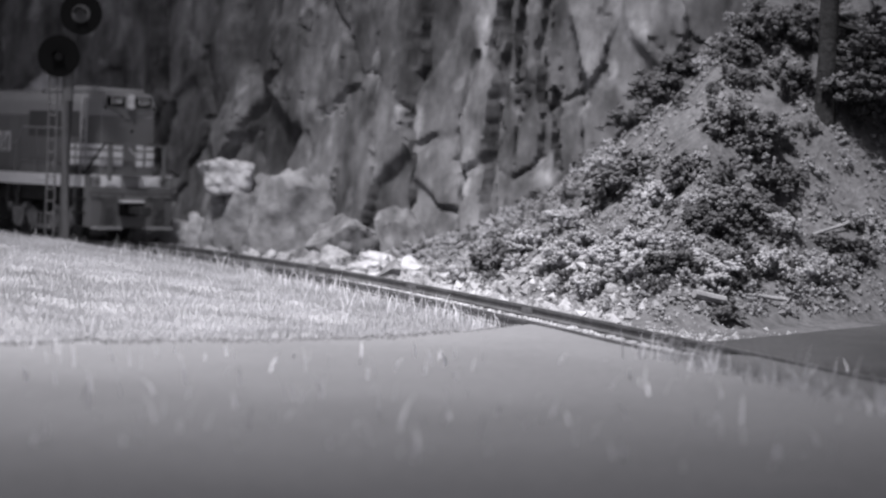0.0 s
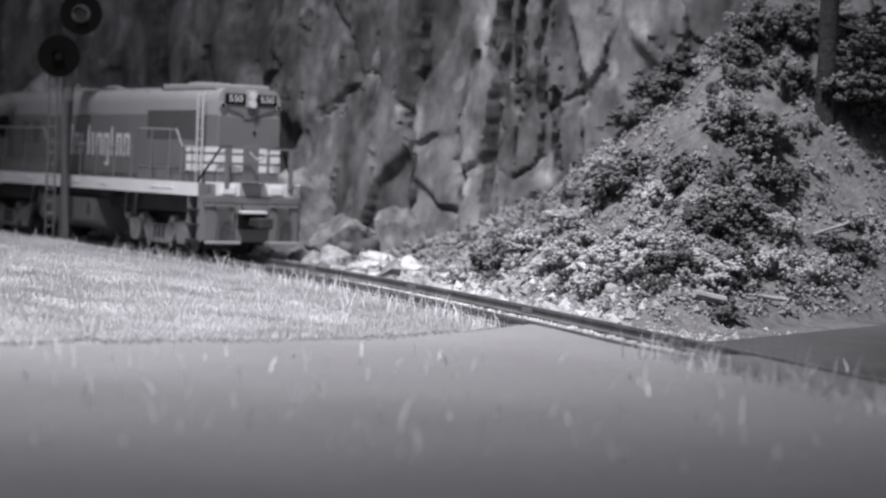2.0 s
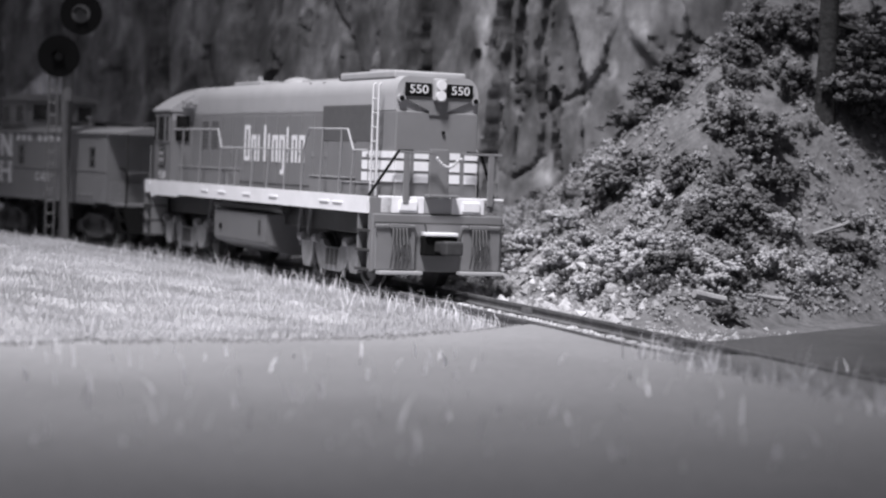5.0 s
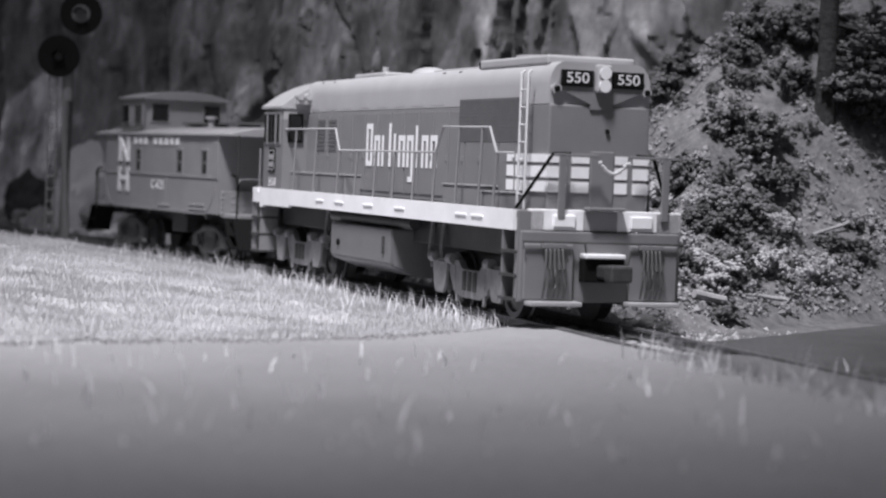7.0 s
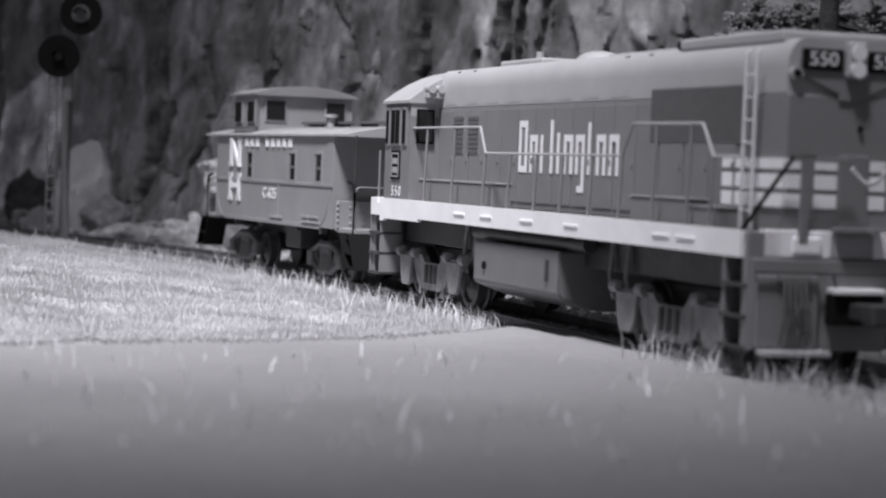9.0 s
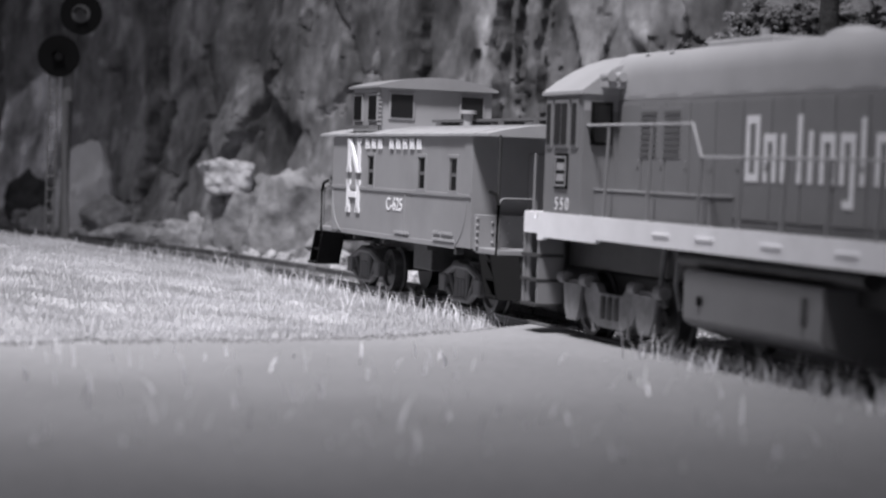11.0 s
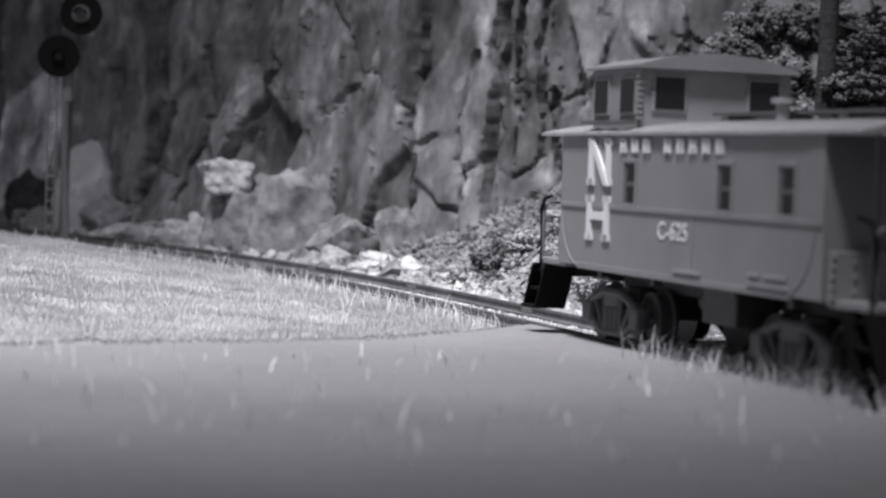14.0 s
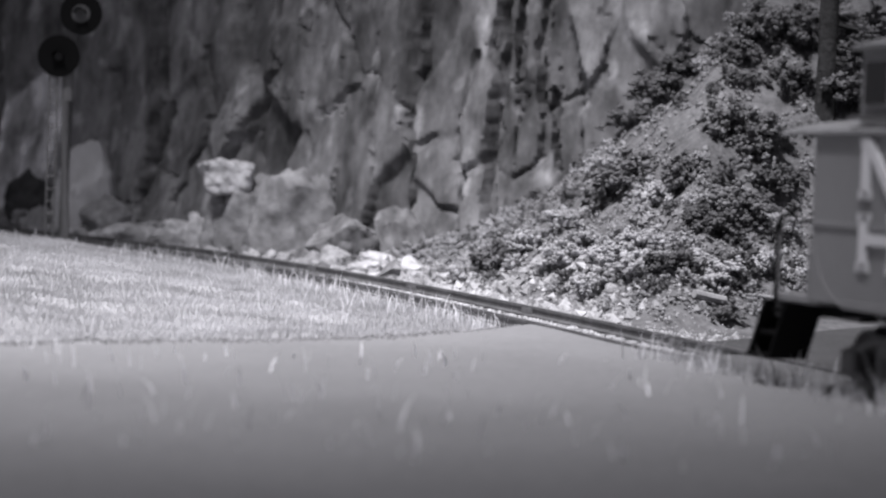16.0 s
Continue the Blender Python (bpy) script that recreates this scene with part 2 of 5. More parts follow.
def build_road():
    """A smooth road surface before the camera that runs over the rails."""
    rows = [((x, y), -0.9 + 0.6 * smooth(-5, 19, x), (x, -255)) for x, y in GRASS_EDGE]
    for s in (62, 74, 86, 98, 115, 130, 160, 200, 260, 320, 400, 500, 600, 700):
        x, y, a = rail_at(s, -9.0)
        rows.append(((x, y), -0.3 + 0.6 * smooth(55, 100, s), (x, -255)))
    verts, faces, n = [], [], 15
    for a, top, b in rows:
        for k in range(n):
            f = (k / (n - 1)) ** 1.5
            x, y = a[0], a[1] + (b[1] - a[1]) * f
            verts.append((x, y, (top if k < 4 else -0.7) - (0.3 if k == 0 else 0) + 0.25 * fbm(x / 12, y / 12, 1.5)))
    for i in range(len(rows) - 1):
        for k in range(n - 1):
            faces.append((i * n + k, i * n + k + 1, (i + 1) * n + k + 1, (i + 1) * n + k))
    ob = flat("road", verts, faces, M_ROAD, smooth=True)
    tagged(ob, "plain grey road surface running up to the rails", "road", kind="structure")
    # between the rails
    verts, faces = [], []
    ss = np.arange(72, 560, 8.0)
    for s in ss:
        for k in range(6):
            x, y, a = rail_at(s, -6.7 + 13.7 * k / 5)
            verts.append((x, y, -0.35 - 1.6 * smooth(86, 72, s) + 0.1 * fbm(x / 6, y / 6, 4)))
    for i in range(len(ss) - 1):
        for k in range(5):
            faces.append((i * 6 + k, i * 6 + k + 1, (i + 1) * 6 + k + 1, (i + 1) * 6 + k))
    tagged(flat("road_crossing", verts, faces, M_WORN, smooth=True), "grey road surface filled in between the rails", "road", kind="structure")
    # beyond the rails, up to the hill's foot
    verts, faces, ss = [], [], np.arange(64, 560, 8.0)
    for s in ss:
        x0, y0, a = rail_at(s, 9.5)
        reach = 0.0
        while reach < 260:
            px, py, _ = rail_at(s, 9.5 + reach)
            px, py = x0 + reach * 0.62, y0 + reach * 0.785
            if beyond_road(px, py) > 3:
                break
            reach += 2
        for k in range(7):
            f = k / 6
            x, y = x0 + reach * 0.62 * f, y0 + reach * 0.785 * f
            verts.append((x, y, -0.25 + 1.3 * f + 0.2 * fbm(x / 9, y / 9, 6)))
    for i in range(len(ss) - 1):
        for k in range(6):
            faces.append((i * 7 + k, i * 7 + k + 1, (i + 1) * 7 + k + 1, (i + 1) * 7 + k))
    tagged(flat("road_beyond", verts, faces, M_ASPHALT, smooth=True), "dark grey road surface leaving the rails towards the hill", "road", kind="structure")


def build_track():
    for side, nm in ((-8.25, "near"), (8.25, "far")):
        prof = [(-1.3, -2.2), (1.3, -2.2), (1.3, -1.9), (0.35, -1.6), (0.35, -0.7), (0.6, -0.5), (0.6, 0), (-0.6, 0), (-0.6, -0.5), (-0.35, -0.7), (-0.35, -1.6), (-1.3, -1.9)]
        verts, faces = [], []
        ss = np.arange(-880, 690, 6.0)
        for s in ss:
            for o, z in prof:
                x, y, a = rail_at(s, side + o)
                verts.append((x, y, z))
        n = len(prof)
        for i in range(len(ss) - 1):
            for k in range(n):
                faces.append((i * n + k, i * n + (k + 1) % n, (i + 1) * n + (k + 1) % n, (i + 1) * n + k))
        ob = flat("rail", verts, faces, M_RAIL)
        for s in np.arange(-420, 60, 76.0):
            x, y, a = rail_at(s + 20 * (side > 0), side)
            j = part("joint_bar", B(-3.2, 3.2, -0.75, 0.75, -1.7, -0.55, 0.1), M_RAIL, ob)
            j.matrix_basis = pose(x * MM, y * MM, 0, 0, 0, math.degrees(a))
        tagged(ob, "dull steel model rail spiked to dark ties", "rail", "rails of the track")
    tie = None
    for k, s in enumerate(np.arange(-640, 60, 6.6)):
        x, y, a = rail_at(s)
        m = pose(x * MM, y * MM, 0, 0, 0, math.degrees(a) + random.uniform(-1.5, 1.5))
        if tie is None:
            tie = part("tie", B(-1.25, 1.25, -15, 15, -4.0, -2.2, 0.15), M_TIE)
            tagged(tie, "dark brown model railway tie bedded in ballast", "railway tie", "ties under the rails")
            tie.matrix_basis = m
        else:
            copy_thing(tie, m)
    # loose ballast
    rng = np.random.RandomState(5)
    verts, faces = [], []
    for k in range(14000):
        s = rng.uniform(-520, 70)
        d = rng.normal(0, 9.5) if k < 9000 else rng.uniform(-6, 6)
        if 6.5 < abs(d) < 10 or abs(d) > 22 or (s > 20 and d < -12):
            continue
        x, y, a = rail_at(s, d)
        r = rng.uniform(0.35, 0.95)
        z = -2.5 - 0.02 * abs(d) + (ground_z(x, y) + 2.6 if abs(d) > 14 else 0)
        q = Euler(rng.uniform(0, 6, 3)).to_matrix()
        i = len(verts)
        for p in ((1, 0, 0), (-1, 0, 0), (0, 1, 0), (0, -1, 0), (0, 0, 0.8), (0, 0, -0.8)):
            v = q @ Vector(p) * r * rng.uniform(0.7, 1.2)
            verts.append((x + v.x, y + v.y, z + v.z))
        faces += [(i, i + 2, i + 4), (i + 2, i + 1, i + 4), (i + 1, i + 3, i + 4), (i + 3, i, i + 4), (i + 2, i, i + 5), (i + 1, i + 2, i + 5), (i + 3, i + 1, i + 5), (i, i + 3, i + 5)]
    tagged(flat("ballast", verts, faces, M_STONE), "crushed pale stone ballast round the ties", "ballast", kind="stuff")


# ---- the cliff ----
FOOT = [(-560, 1080), (-330, 985), (-215, 885), (-120, 795), (-62, 722), (-14, 668), (30, 648), (85, 645), (150, 665), (260, 720), (420, 820)]


def _foot_line():
    """The cliff's foot as an even, rounded line: distance, x, y and the way it faces."""
    seg = [math.hypot(b[0] - a[0], b[1] - a[1]) for a, b in zip(FOOT, FOOT[1:])]
    at = np.concatenate([[0], np.cumsum(seg)])
    u = np.arange(0, at[-1], 1.0)
    k = np.ones(71) / 71
    x, y = (np.convolve(np.pad(np.interp(u, at, [p[i] for p in FOOT]), 35, "edge"), k, "valid") for i in (0, 1))
    dx, dy = np.gradient(x), np.gradient(y)
    n = np.hypot(dx, dy) + 1e-9
    return u, x, y, dy / n, -dx / n


FOOT_LINE = _foot_line()


def foot_at(u):
    g = FOOT_LINE
    return np.interp(u, g[0], g[1]), np.interp(u, g[0], g[2]), (np.interp(u, g[0], g[3]), np.interp(u, g[0], g[4]))


# deep cracks, as lines of x and z, with their width and depth
CRACKS = [([(-17.5, 92), (-17.5, 73), (-19, 46), (-16.0, 19), (-20, 6)], 1.7, 9), ([(9.0, 95), (12.3, 63), (10.4, 29), (13, 10)], 2.2, 8),
          ([(18.0, 95), (15.6, 58)], 1.8, 8), ([(-33, 80), (-34, 60), (-31, 30)], 0.9, 3), ([(-88, 30), (-75, 56), (-70, 62)], 1.6, 7),
          ([(2, 66), (-2, 40), (2, 20)], 0.8, 3),
          ([(28, 92), (24, 66), (27, 52)], 1.5, 5), ([(30, 56), (33, 30)], 1.1, 5),
          ([(-104, 70), (-98, 40), (-108, 12)], 1.6, 7), ([(-130, 95), (-118, 50), (-124, 10)], 2.0, 8)]


def carved(x, z):
    """Deep open cracks."""
    o = 0.0
    x += 1.6 * fbm(x / 7, z / 9, 4.2, 4)
    z += 2.4 * fbm(x / 9, z / 9, 6.6, 4)
    for line, wide, deep in CRACKS:
        best = 99.0
        for (x0, z0), (x1, z1) in zip(line, line[1:]):
            ex, ez = x1 - x0, z1 - z0
            f = min(max(((x - x0) * ex + (z - z0) * ez) / (ex * ex + ez * ez), 0), 1)
            best = min(best, math.hypot(x - x0 - f * ex, z - z0 - f * ez))
        if best < wide * 2.5:
            o -= deep * (1 - smooth(0.3 * wide, wide * (1.2 + 0.5 * fbm(x / 3, z / 3, 1, 2)), best))
    return o


# large slabs of the rock: x, z, how far out, slope along x, slope along z (positive overhangs), tone (shade painted in:
# overhangs darker, upward slopes paler)
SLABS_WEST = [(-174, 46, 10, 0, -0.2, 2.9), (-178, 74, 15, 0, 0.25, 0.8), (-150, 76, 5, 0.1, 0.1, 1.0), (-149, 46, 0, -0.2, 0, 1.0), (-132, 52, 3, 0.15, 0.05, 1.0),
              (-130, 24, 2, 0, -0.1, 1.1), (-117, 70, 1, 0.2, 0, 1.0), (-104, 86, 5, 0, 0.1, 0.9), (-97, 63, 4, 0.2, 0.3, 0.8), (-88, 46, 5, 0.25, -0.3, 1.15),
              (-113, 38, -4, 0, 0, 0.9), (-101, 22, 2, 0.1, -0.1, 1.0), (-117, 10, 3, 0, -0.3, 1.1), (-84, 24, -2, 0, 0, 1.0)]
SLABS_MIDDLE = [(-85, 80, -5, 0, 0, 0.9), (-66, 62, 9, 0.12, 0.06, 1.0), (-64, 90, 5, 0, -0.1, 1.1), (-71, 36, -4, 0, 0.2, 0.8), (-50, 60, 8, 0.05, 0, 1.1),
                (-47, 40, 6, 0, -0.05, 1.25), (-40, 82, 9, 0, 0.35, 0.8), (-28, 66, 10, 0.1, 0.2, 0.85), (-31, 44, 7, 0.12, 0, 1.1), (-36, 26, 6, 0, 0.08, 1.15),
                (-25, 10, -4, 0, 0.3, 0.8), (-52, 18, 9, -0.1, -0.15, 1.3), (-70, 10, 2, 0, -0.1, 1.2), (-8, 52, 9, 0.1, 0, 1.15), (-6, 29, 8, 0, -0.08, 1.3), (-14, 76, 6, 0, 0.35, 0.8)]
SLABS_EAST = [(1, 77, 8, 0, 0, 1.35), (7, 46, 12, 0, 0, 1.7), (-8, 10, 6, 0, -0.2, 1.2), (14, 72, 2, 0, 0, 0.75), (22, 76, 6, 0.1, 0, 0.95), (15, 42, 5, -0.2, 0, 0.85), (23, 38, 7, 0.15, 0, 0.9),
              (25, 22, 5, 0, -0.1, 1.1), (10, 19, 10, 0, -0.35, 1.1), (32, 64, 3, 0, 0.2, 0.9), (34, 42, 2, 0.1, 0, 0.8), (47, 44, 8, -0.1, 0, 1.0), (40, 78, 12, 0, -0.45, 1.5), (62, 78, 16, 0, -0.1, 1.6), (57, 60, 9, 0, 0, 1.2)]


def all_slabs():
    """The slabs above, and plain ones of like size round them."""
    rng = np.random.RandomState(17)
    # West slabs are painted paler to make up for the weak lamp light there.
    rows = [(*r[:5], r[5] * 1.5) for r in SLABS_WEST] + SLABS_MIDDLE + SLABS_EAST
    for x in np.arange(-620, 480, 24.0):
        for z in np.arange(8, 350, 42.0):
            if -195 < x < 75 and z < 100:
                continue
            rows.append((x + rng.uniform(-9, 9), z + rng.uniform(-15, 15), rng.uniform(-2, 9), rng.uniform(-0.2, 0.2), rng.uniform(-0.2, 0.25), rng.uniform(0.8, 1.2)))
    return np.array(rows)


def cliff_shape(x, z, u, slabs):
    """How far the rock stands out, and its tone: broken slabs with open joints between them."""
    w = x + 1.8 * fbm(u / 13, z / 24, 2.0, 3) + 0.6 * fbm(u / 3.2, z / 5.5, 5.0, 3)
    h = z + 3.0 * fbm(u / 14, z / 22, 7.0, 2) + 0.35 * fbm(u / 4.5, z / 5.0, 9.0, 2)
    dx, dz = w - slabs[:, 0], h - slabs[:, 1]
    far = np.hypot(dx * 1.4, dz * 0.62)
    near = np.partition(far, 1)[:2]
    wt = np.exp(-(far - near[0]) / 0.8)
    wt /= wt.sum()
    out = 0.55 * float((wt * (slabs[:, 2] + np.clip(slabs[:, 3] * dx, -5, 5) + np.clip(slabs[:, 4] * dz, -6, 3))).sum())
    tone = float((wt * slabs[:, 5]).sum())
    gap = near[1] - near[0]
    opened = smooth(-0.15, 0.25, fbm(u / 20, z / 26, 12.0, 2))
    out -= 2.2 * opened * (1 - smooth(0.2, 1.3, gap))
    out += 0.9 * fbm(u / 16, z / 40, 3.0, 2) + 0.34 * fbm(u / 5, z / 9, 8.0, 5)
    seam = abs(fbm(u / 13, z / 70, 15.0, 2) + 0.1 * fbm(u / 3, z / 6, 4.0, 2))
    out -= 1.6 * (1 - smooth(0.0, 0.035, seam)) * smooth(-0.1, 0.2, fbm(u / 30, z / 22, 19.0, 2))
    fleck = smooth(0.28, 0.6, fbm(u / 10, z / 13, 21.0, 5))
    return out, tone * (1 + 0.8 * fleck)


def build_cliff():
    total = sum(math.hypot(b[0] - a[0], b[1] - a[1]) for a, b in zip(FOOT, FOOT[1:]))
    us = np.concatenate([np.arange(0, 270, 6.0), np.arange(270, total - 300, 1.0), np.arange(total - 300, total, 6.0)])
    zs = np.concatenate([np.arange(-6, 104, 1.0), np.arange(104, 330, 8.0)])
    verts, tones, slabs = [], [], all_slabs()
    fx = [foot_at(u) for u in us]
    for z in zs:
        for u, (x, y, nrm) in zip(us, fx):
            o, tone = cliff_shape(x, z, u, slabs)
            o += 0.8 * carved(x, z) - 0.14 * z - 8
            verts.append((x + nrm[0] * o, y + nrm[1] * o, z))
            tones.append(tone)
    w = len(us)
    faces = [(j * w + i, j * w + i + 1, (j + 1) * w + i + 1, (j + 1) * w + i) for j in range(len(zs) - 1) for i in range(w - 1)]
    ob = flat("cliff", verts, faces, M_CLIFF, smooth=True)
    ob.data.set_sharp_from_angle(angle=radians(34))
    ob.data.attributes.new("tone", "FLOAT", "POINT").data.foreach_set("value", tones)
    tagged(ob, "grey plaster rock cliff with broken slabs and deep cracks", "cliff", kind="structure")


build_ground()
build_road()
build_track()
build_cliff()


# ---- writing and plain marks ----
def text_part(name, words, size, wide, m, mat, parent, label="", bold=0.004):
    """Raised lettering in the built-in font: size mm high, stretched by wide, its middle at m (mm)."""
    cu = bpy.data.curves.new(name, "FONT")
    cu.body, cu.size, cu.align_x, cu.align_y, cu.extrude = words, size / 0.70, "CENTER", "CENTER", 0.04
    cu.offset = bold * size
    ob = bpy.data.objects.new(name, cu)
    me = bpy.data.meshes.new_from_object(ob)
    bpy.data.objects.remove(ob)
    me.transform(Matrix.Scale(MM, 4) @ m @ Matrix.Diagonal((wide, 1, 1, 1)))
    me.materials.append(mat)
    o = new(name, me)
    o.parent = parent
    if label:
        o["label"] = label
    return o


def on_side(x, y, z):
    """A frame for lettering on a car's near side: reads towards the front."""
    return Matrix.Translation((x, y, z)) @ Matrix.Rotation(radians(90), 4, "X")


def on_front(x, y, z):
    return Matrix.Translation((x, y, z)) @ Matrix.Rotation(radians(90), 4, "Z") @ Matrix.Rotation(radians(90), 4, "X")


def rails_part(name, lines, r, mat, parent, label=""):
    bm = bmesh.new()
    for pts in lines:
        rod(bm, pts, r, 6)
    return part(name, bm, mat, parent, label, smooth=40)


def arch(half, eave, crown, base, n=12):
    """An outline in y, z with a gently arched top."""
    ys = [half * (2 * k / n - 1) for k in range(n + 1)]
    return [(-half, base)] + [(y, crown - (crown - eave) * (y / half) ** 2) for y in ys] + [(half, base)]


WHEELS = []


def wheel(parent, x, y, r, mat):
    """A flanged wheel with a hub, its face outward; it turns about its axle."""
    bm = bmesh.new()
    prof = [(0, 0.0), (r * 0.25, 0.5), (r * 0.3, 0.0), (r * 0.72, -0.5), (r * 0.8, 0.1), (r, 0.1), (r, -2.0), (r * 1.12, -2.3), (r * 1.12, -2.9), (0, -2.9)]
    sgn = -1 if y < 0 else 1
    n, rings = 20, []
    for rad, off in prof:
        rings.append([bm.verts.new((rad * math.cos(2 * math.pi * k / n), sgn * off, rad * math.sin(2 * math.pi * k / n))) for k in range(n)] if rad else [bm.verts.new((0, sgn * off, 0))] * n)
    for a, b in zip(rings, rings[1:]):
        for k in range(n):
            q = list(dict.fromkeys((a[k], a[(k + 1) % n], b[(k + 1) % n], b[k])))
            if len(q) > 2:
                bm.faces.new(q)
    w = part("wheel", bm, mat, parent, smooth=35)
    w.matrix_basis = pose(x * MM, y * MM, r * MM)
    WHEELS.append((w, x, y, r))
    return w


# ---- the locomotive ----
def build_loco():
    t = thing("diesel_locomotive", "model diesel locomotive, dark body, pale roof, white sill stripe", "locomotive")
    HW, TOP, LINE = 10.7, 51.0, 42.7
    # walkway, white sill and underframe
    part("walkway", B(-94.5, 94, -16.9, 16.9, 20.6, 22.0, 0.2), M_RED, t)
    for side in (-1, 1):
        bm = bmesh.new()
        out = [(-95, 18.2), (-95, 22.2), (-90.2, 22.2), (-90.2, 21.0), (-88.2, 21.0), (-88.2, 22.2), (93.2, 22.2), (93.2, 18.2), (-60, 18.2), (-60, 17.6), (-84, 17.6), (-86, 17.0), (-88, 17.0), (-88, 18.2)]
        prism(bm, out, side * 17.5, side * 16.7)
        stripe = part("sill_stripe", bm, M_WHITE, t, "white painted side sill")
        for x in (-36, -20, 2, 24, 62, 71):
            part("step_light", B(x, x + 6.5, side * 17.4, side * 17.75, 20.0, 20.5, 0.1), M_WHITE, stripe)
    part("underframe", B(-88, 88, -11, 11, 12.5, 20.6, 0.4), M_DARK, t, "black underframe")
    # hood in two colours
    part("hood_side", B(-70, 93, -HW, HW, 22, LINE, 0.35), M_RED, t)
    r = [(-HW, LINE)] + [(-HW + 3.2 - 3.2 * math.cos(a), TOP - 4.4 + 4.4 * math.sin(a)) for a in np.linspace(0, math.pi / 2, 7)]
    r += [(-y, z) for y, z in r[::-1]]
    bm = loft(bmesh.new(), r, -70, 92.6)
    part("hood_roof", bm, M_GREY, t, "pale grey hood top", smooth=35)
    # doors and louvres down the hood
    for k, x in enumerate(np.arange(-66, 70, 9.6)):
        for side in (-1, 1):
            d = part("hood_door", B(x, x + 8.9, side * HW, side * (HW + 0.22), 23.4, 41.9, 0.1), M_RED, t)
            part("latch", B(x + 7.6, x + 8.3, side * HW, side * (HW + 0.45), 31, 32.2, 0.1), M_RED, d)
    for side in (-1, 1):
        s = part("radiator_screen", B(45, 79, side * HW, side * (HW + 0.3), 35.2, 44.2, 0.12), M_SCREEN, t, "dark radiator screen")
        for z in np.arange(35.9, 43.8, 0.75):
            part("slat", B(45.6, 78.4, side * (HW + 0.25), side * (HW + 0.33), z, z + 0.4), M_SCREEN, s)
        for x in np.arange(-64, 40, 13.0):
            part("upper_louvre", B(x, x + 8, side * (HW - 0.2), side * (HW + 0.05), 43.2, 44.2), M_GREY, t)
    for side in (-1, 1):
        for x0 in (-57.5, -48.0):
            g = part("louvre_panel", B(x0, x0 + 7.4, side * HW, side * (HW + 0.3), 32.4, 41.2, 0.1), M_RED, t)
            for z in np.arange(32.9, 40.8, 1.0):
                part("louvre", B(x0 + 0.5, x0 + 6.9, side * (HW + 0.2), side * (HW + 0.42), z, z + 0.55), M_SCREEN, g)
    # roof gear
    part("exhaust_hatch", B(-42, -18, -6.5, 6.5, 50.6, 52.2, 0.5), M_GREY, t)
    bm = bmesh.new()
    bmesh.ops.create_uvsphere(bm, u_segments=18, v_segments=10, radius=4.2, matrix=Matrix.Translation((-4, 0, 50.6)) @ Matrix.Diagonal((1.7, 1.1, 0.62, 1)))
    part("exhaust_dome", bm, M_GREY, t, smooth=60)
    bm = rod(bmesh.new(), [(-28, -3, 52), (-28, -3, 53.8)], 0.8)
    part("roof_stub", bm, M_GREY, t, smooth=40)
    part("radiator_wing", B(52, 88, -9.4, 9.4, 50.4, 52.4, 0.5), M_GREY, t)
    part("wing_grille", B(50.5, 52.2, -9.0, 9.0, 50.7, 52.1, 0.1), M_BLACK, t, "black grille slot")
    part("roof_fan", rod(bmesh.new(), [(66, 0, 52), (66, 0, 53.2)], 6.5, 24), M_GREY, t, smooth=40)
    part("roof_hatch", B(12, 46, -5, 5, 50.6, 51.7, 0.3), M_GREY, t)
    for x in (-60, -50, 30, 40):
        rails_part("lift_ring", [[(x, -9.3, 49.6), (x, -9.3, 50.4), (x + 1.5, -9.3, 50.4), (x + 1.5, -9.3, 49.6)]], 0.18, M_GREY, t)
    # the hood's front
    FX = 93.0
    bm = bmesh.new()
    vee = [(-8.6, 49.2), (8.6, 49.2), (9.2, 46.4), (8.4, 45.4), (2.4, 42.9), (2.4, 41.9), (-2.4, 41.9), (-2.4, 42.9), (-8.4, 45.4), (-9.2, 46.4)]
    loft(bm, vee, FX - 0.3, FX + 0.35)
    part("front_panel", bm, M_RED, t, "dark vee-shaped headlight panel")
    for y in (-5.4, 5.4):
        nb = part("number_board", B(FX + 0.1, FX + 0.75, y - 3.4, y + 3.4, 46.2, 49.4, 0.2), M_BLACK, t, "black number board with white numerals")
        text_part("numerals", "550", 2.0, 1.15, on_front(FX + 0.82, y, 47.8), M_LETTER, nb, "white numerals 550")
    hb = part("headlight_box", B(FX - 0.2, FX + 1.5, -1.6, 1.6, 45.2, 50.6, 0.4), M_GREY, t)
    for z in (49.0, 46.5):
        bm = rod(bmesh.new(), [(FX + 1.2, 0, z), (FX + 1.9, 0, z)], 1.25, 16)
        part("headlight", bm, M_LENS, hb, "round clear headlight lens", smooth=40)
    for y in (-9.6, 9.6):
        ml = part("marker_light", rod(bmesh.new(), [(FX - 0.3, y, 45.6), (FX + 0.6, y, 45.6)], 1.0, 14), M_GREY, t, smooth=40)
        part("lens", rod(bmesh.new(), [(FX + 0.5, y, 45.6), (FX + 0.8, y, 45.6)], 0.62, 12), M_BLACK, ml, smooth=40)
    for z0, z1 in ((25.7, 27.8), (28.5, 30.7), (31.4, 33.0)):
        for y0, y1 in ((-10.6, -6.7), (-5.7, -2.0), (3.5, 6.2), (7.4, 10.6)):
            part("white_block", B(FX - 0.2, FX + 0.16, y0, y1, z0, z1), M_WHITE, t)
        for side in (-1, 1):
            for x0, x1 in ((73.0, 76.5), (77.6, 92.8)):
                part("white_block", B(x0, x1, side * (HW - 0.2), side * (HW + 0.36), z0, z1), M_WHITE, t)
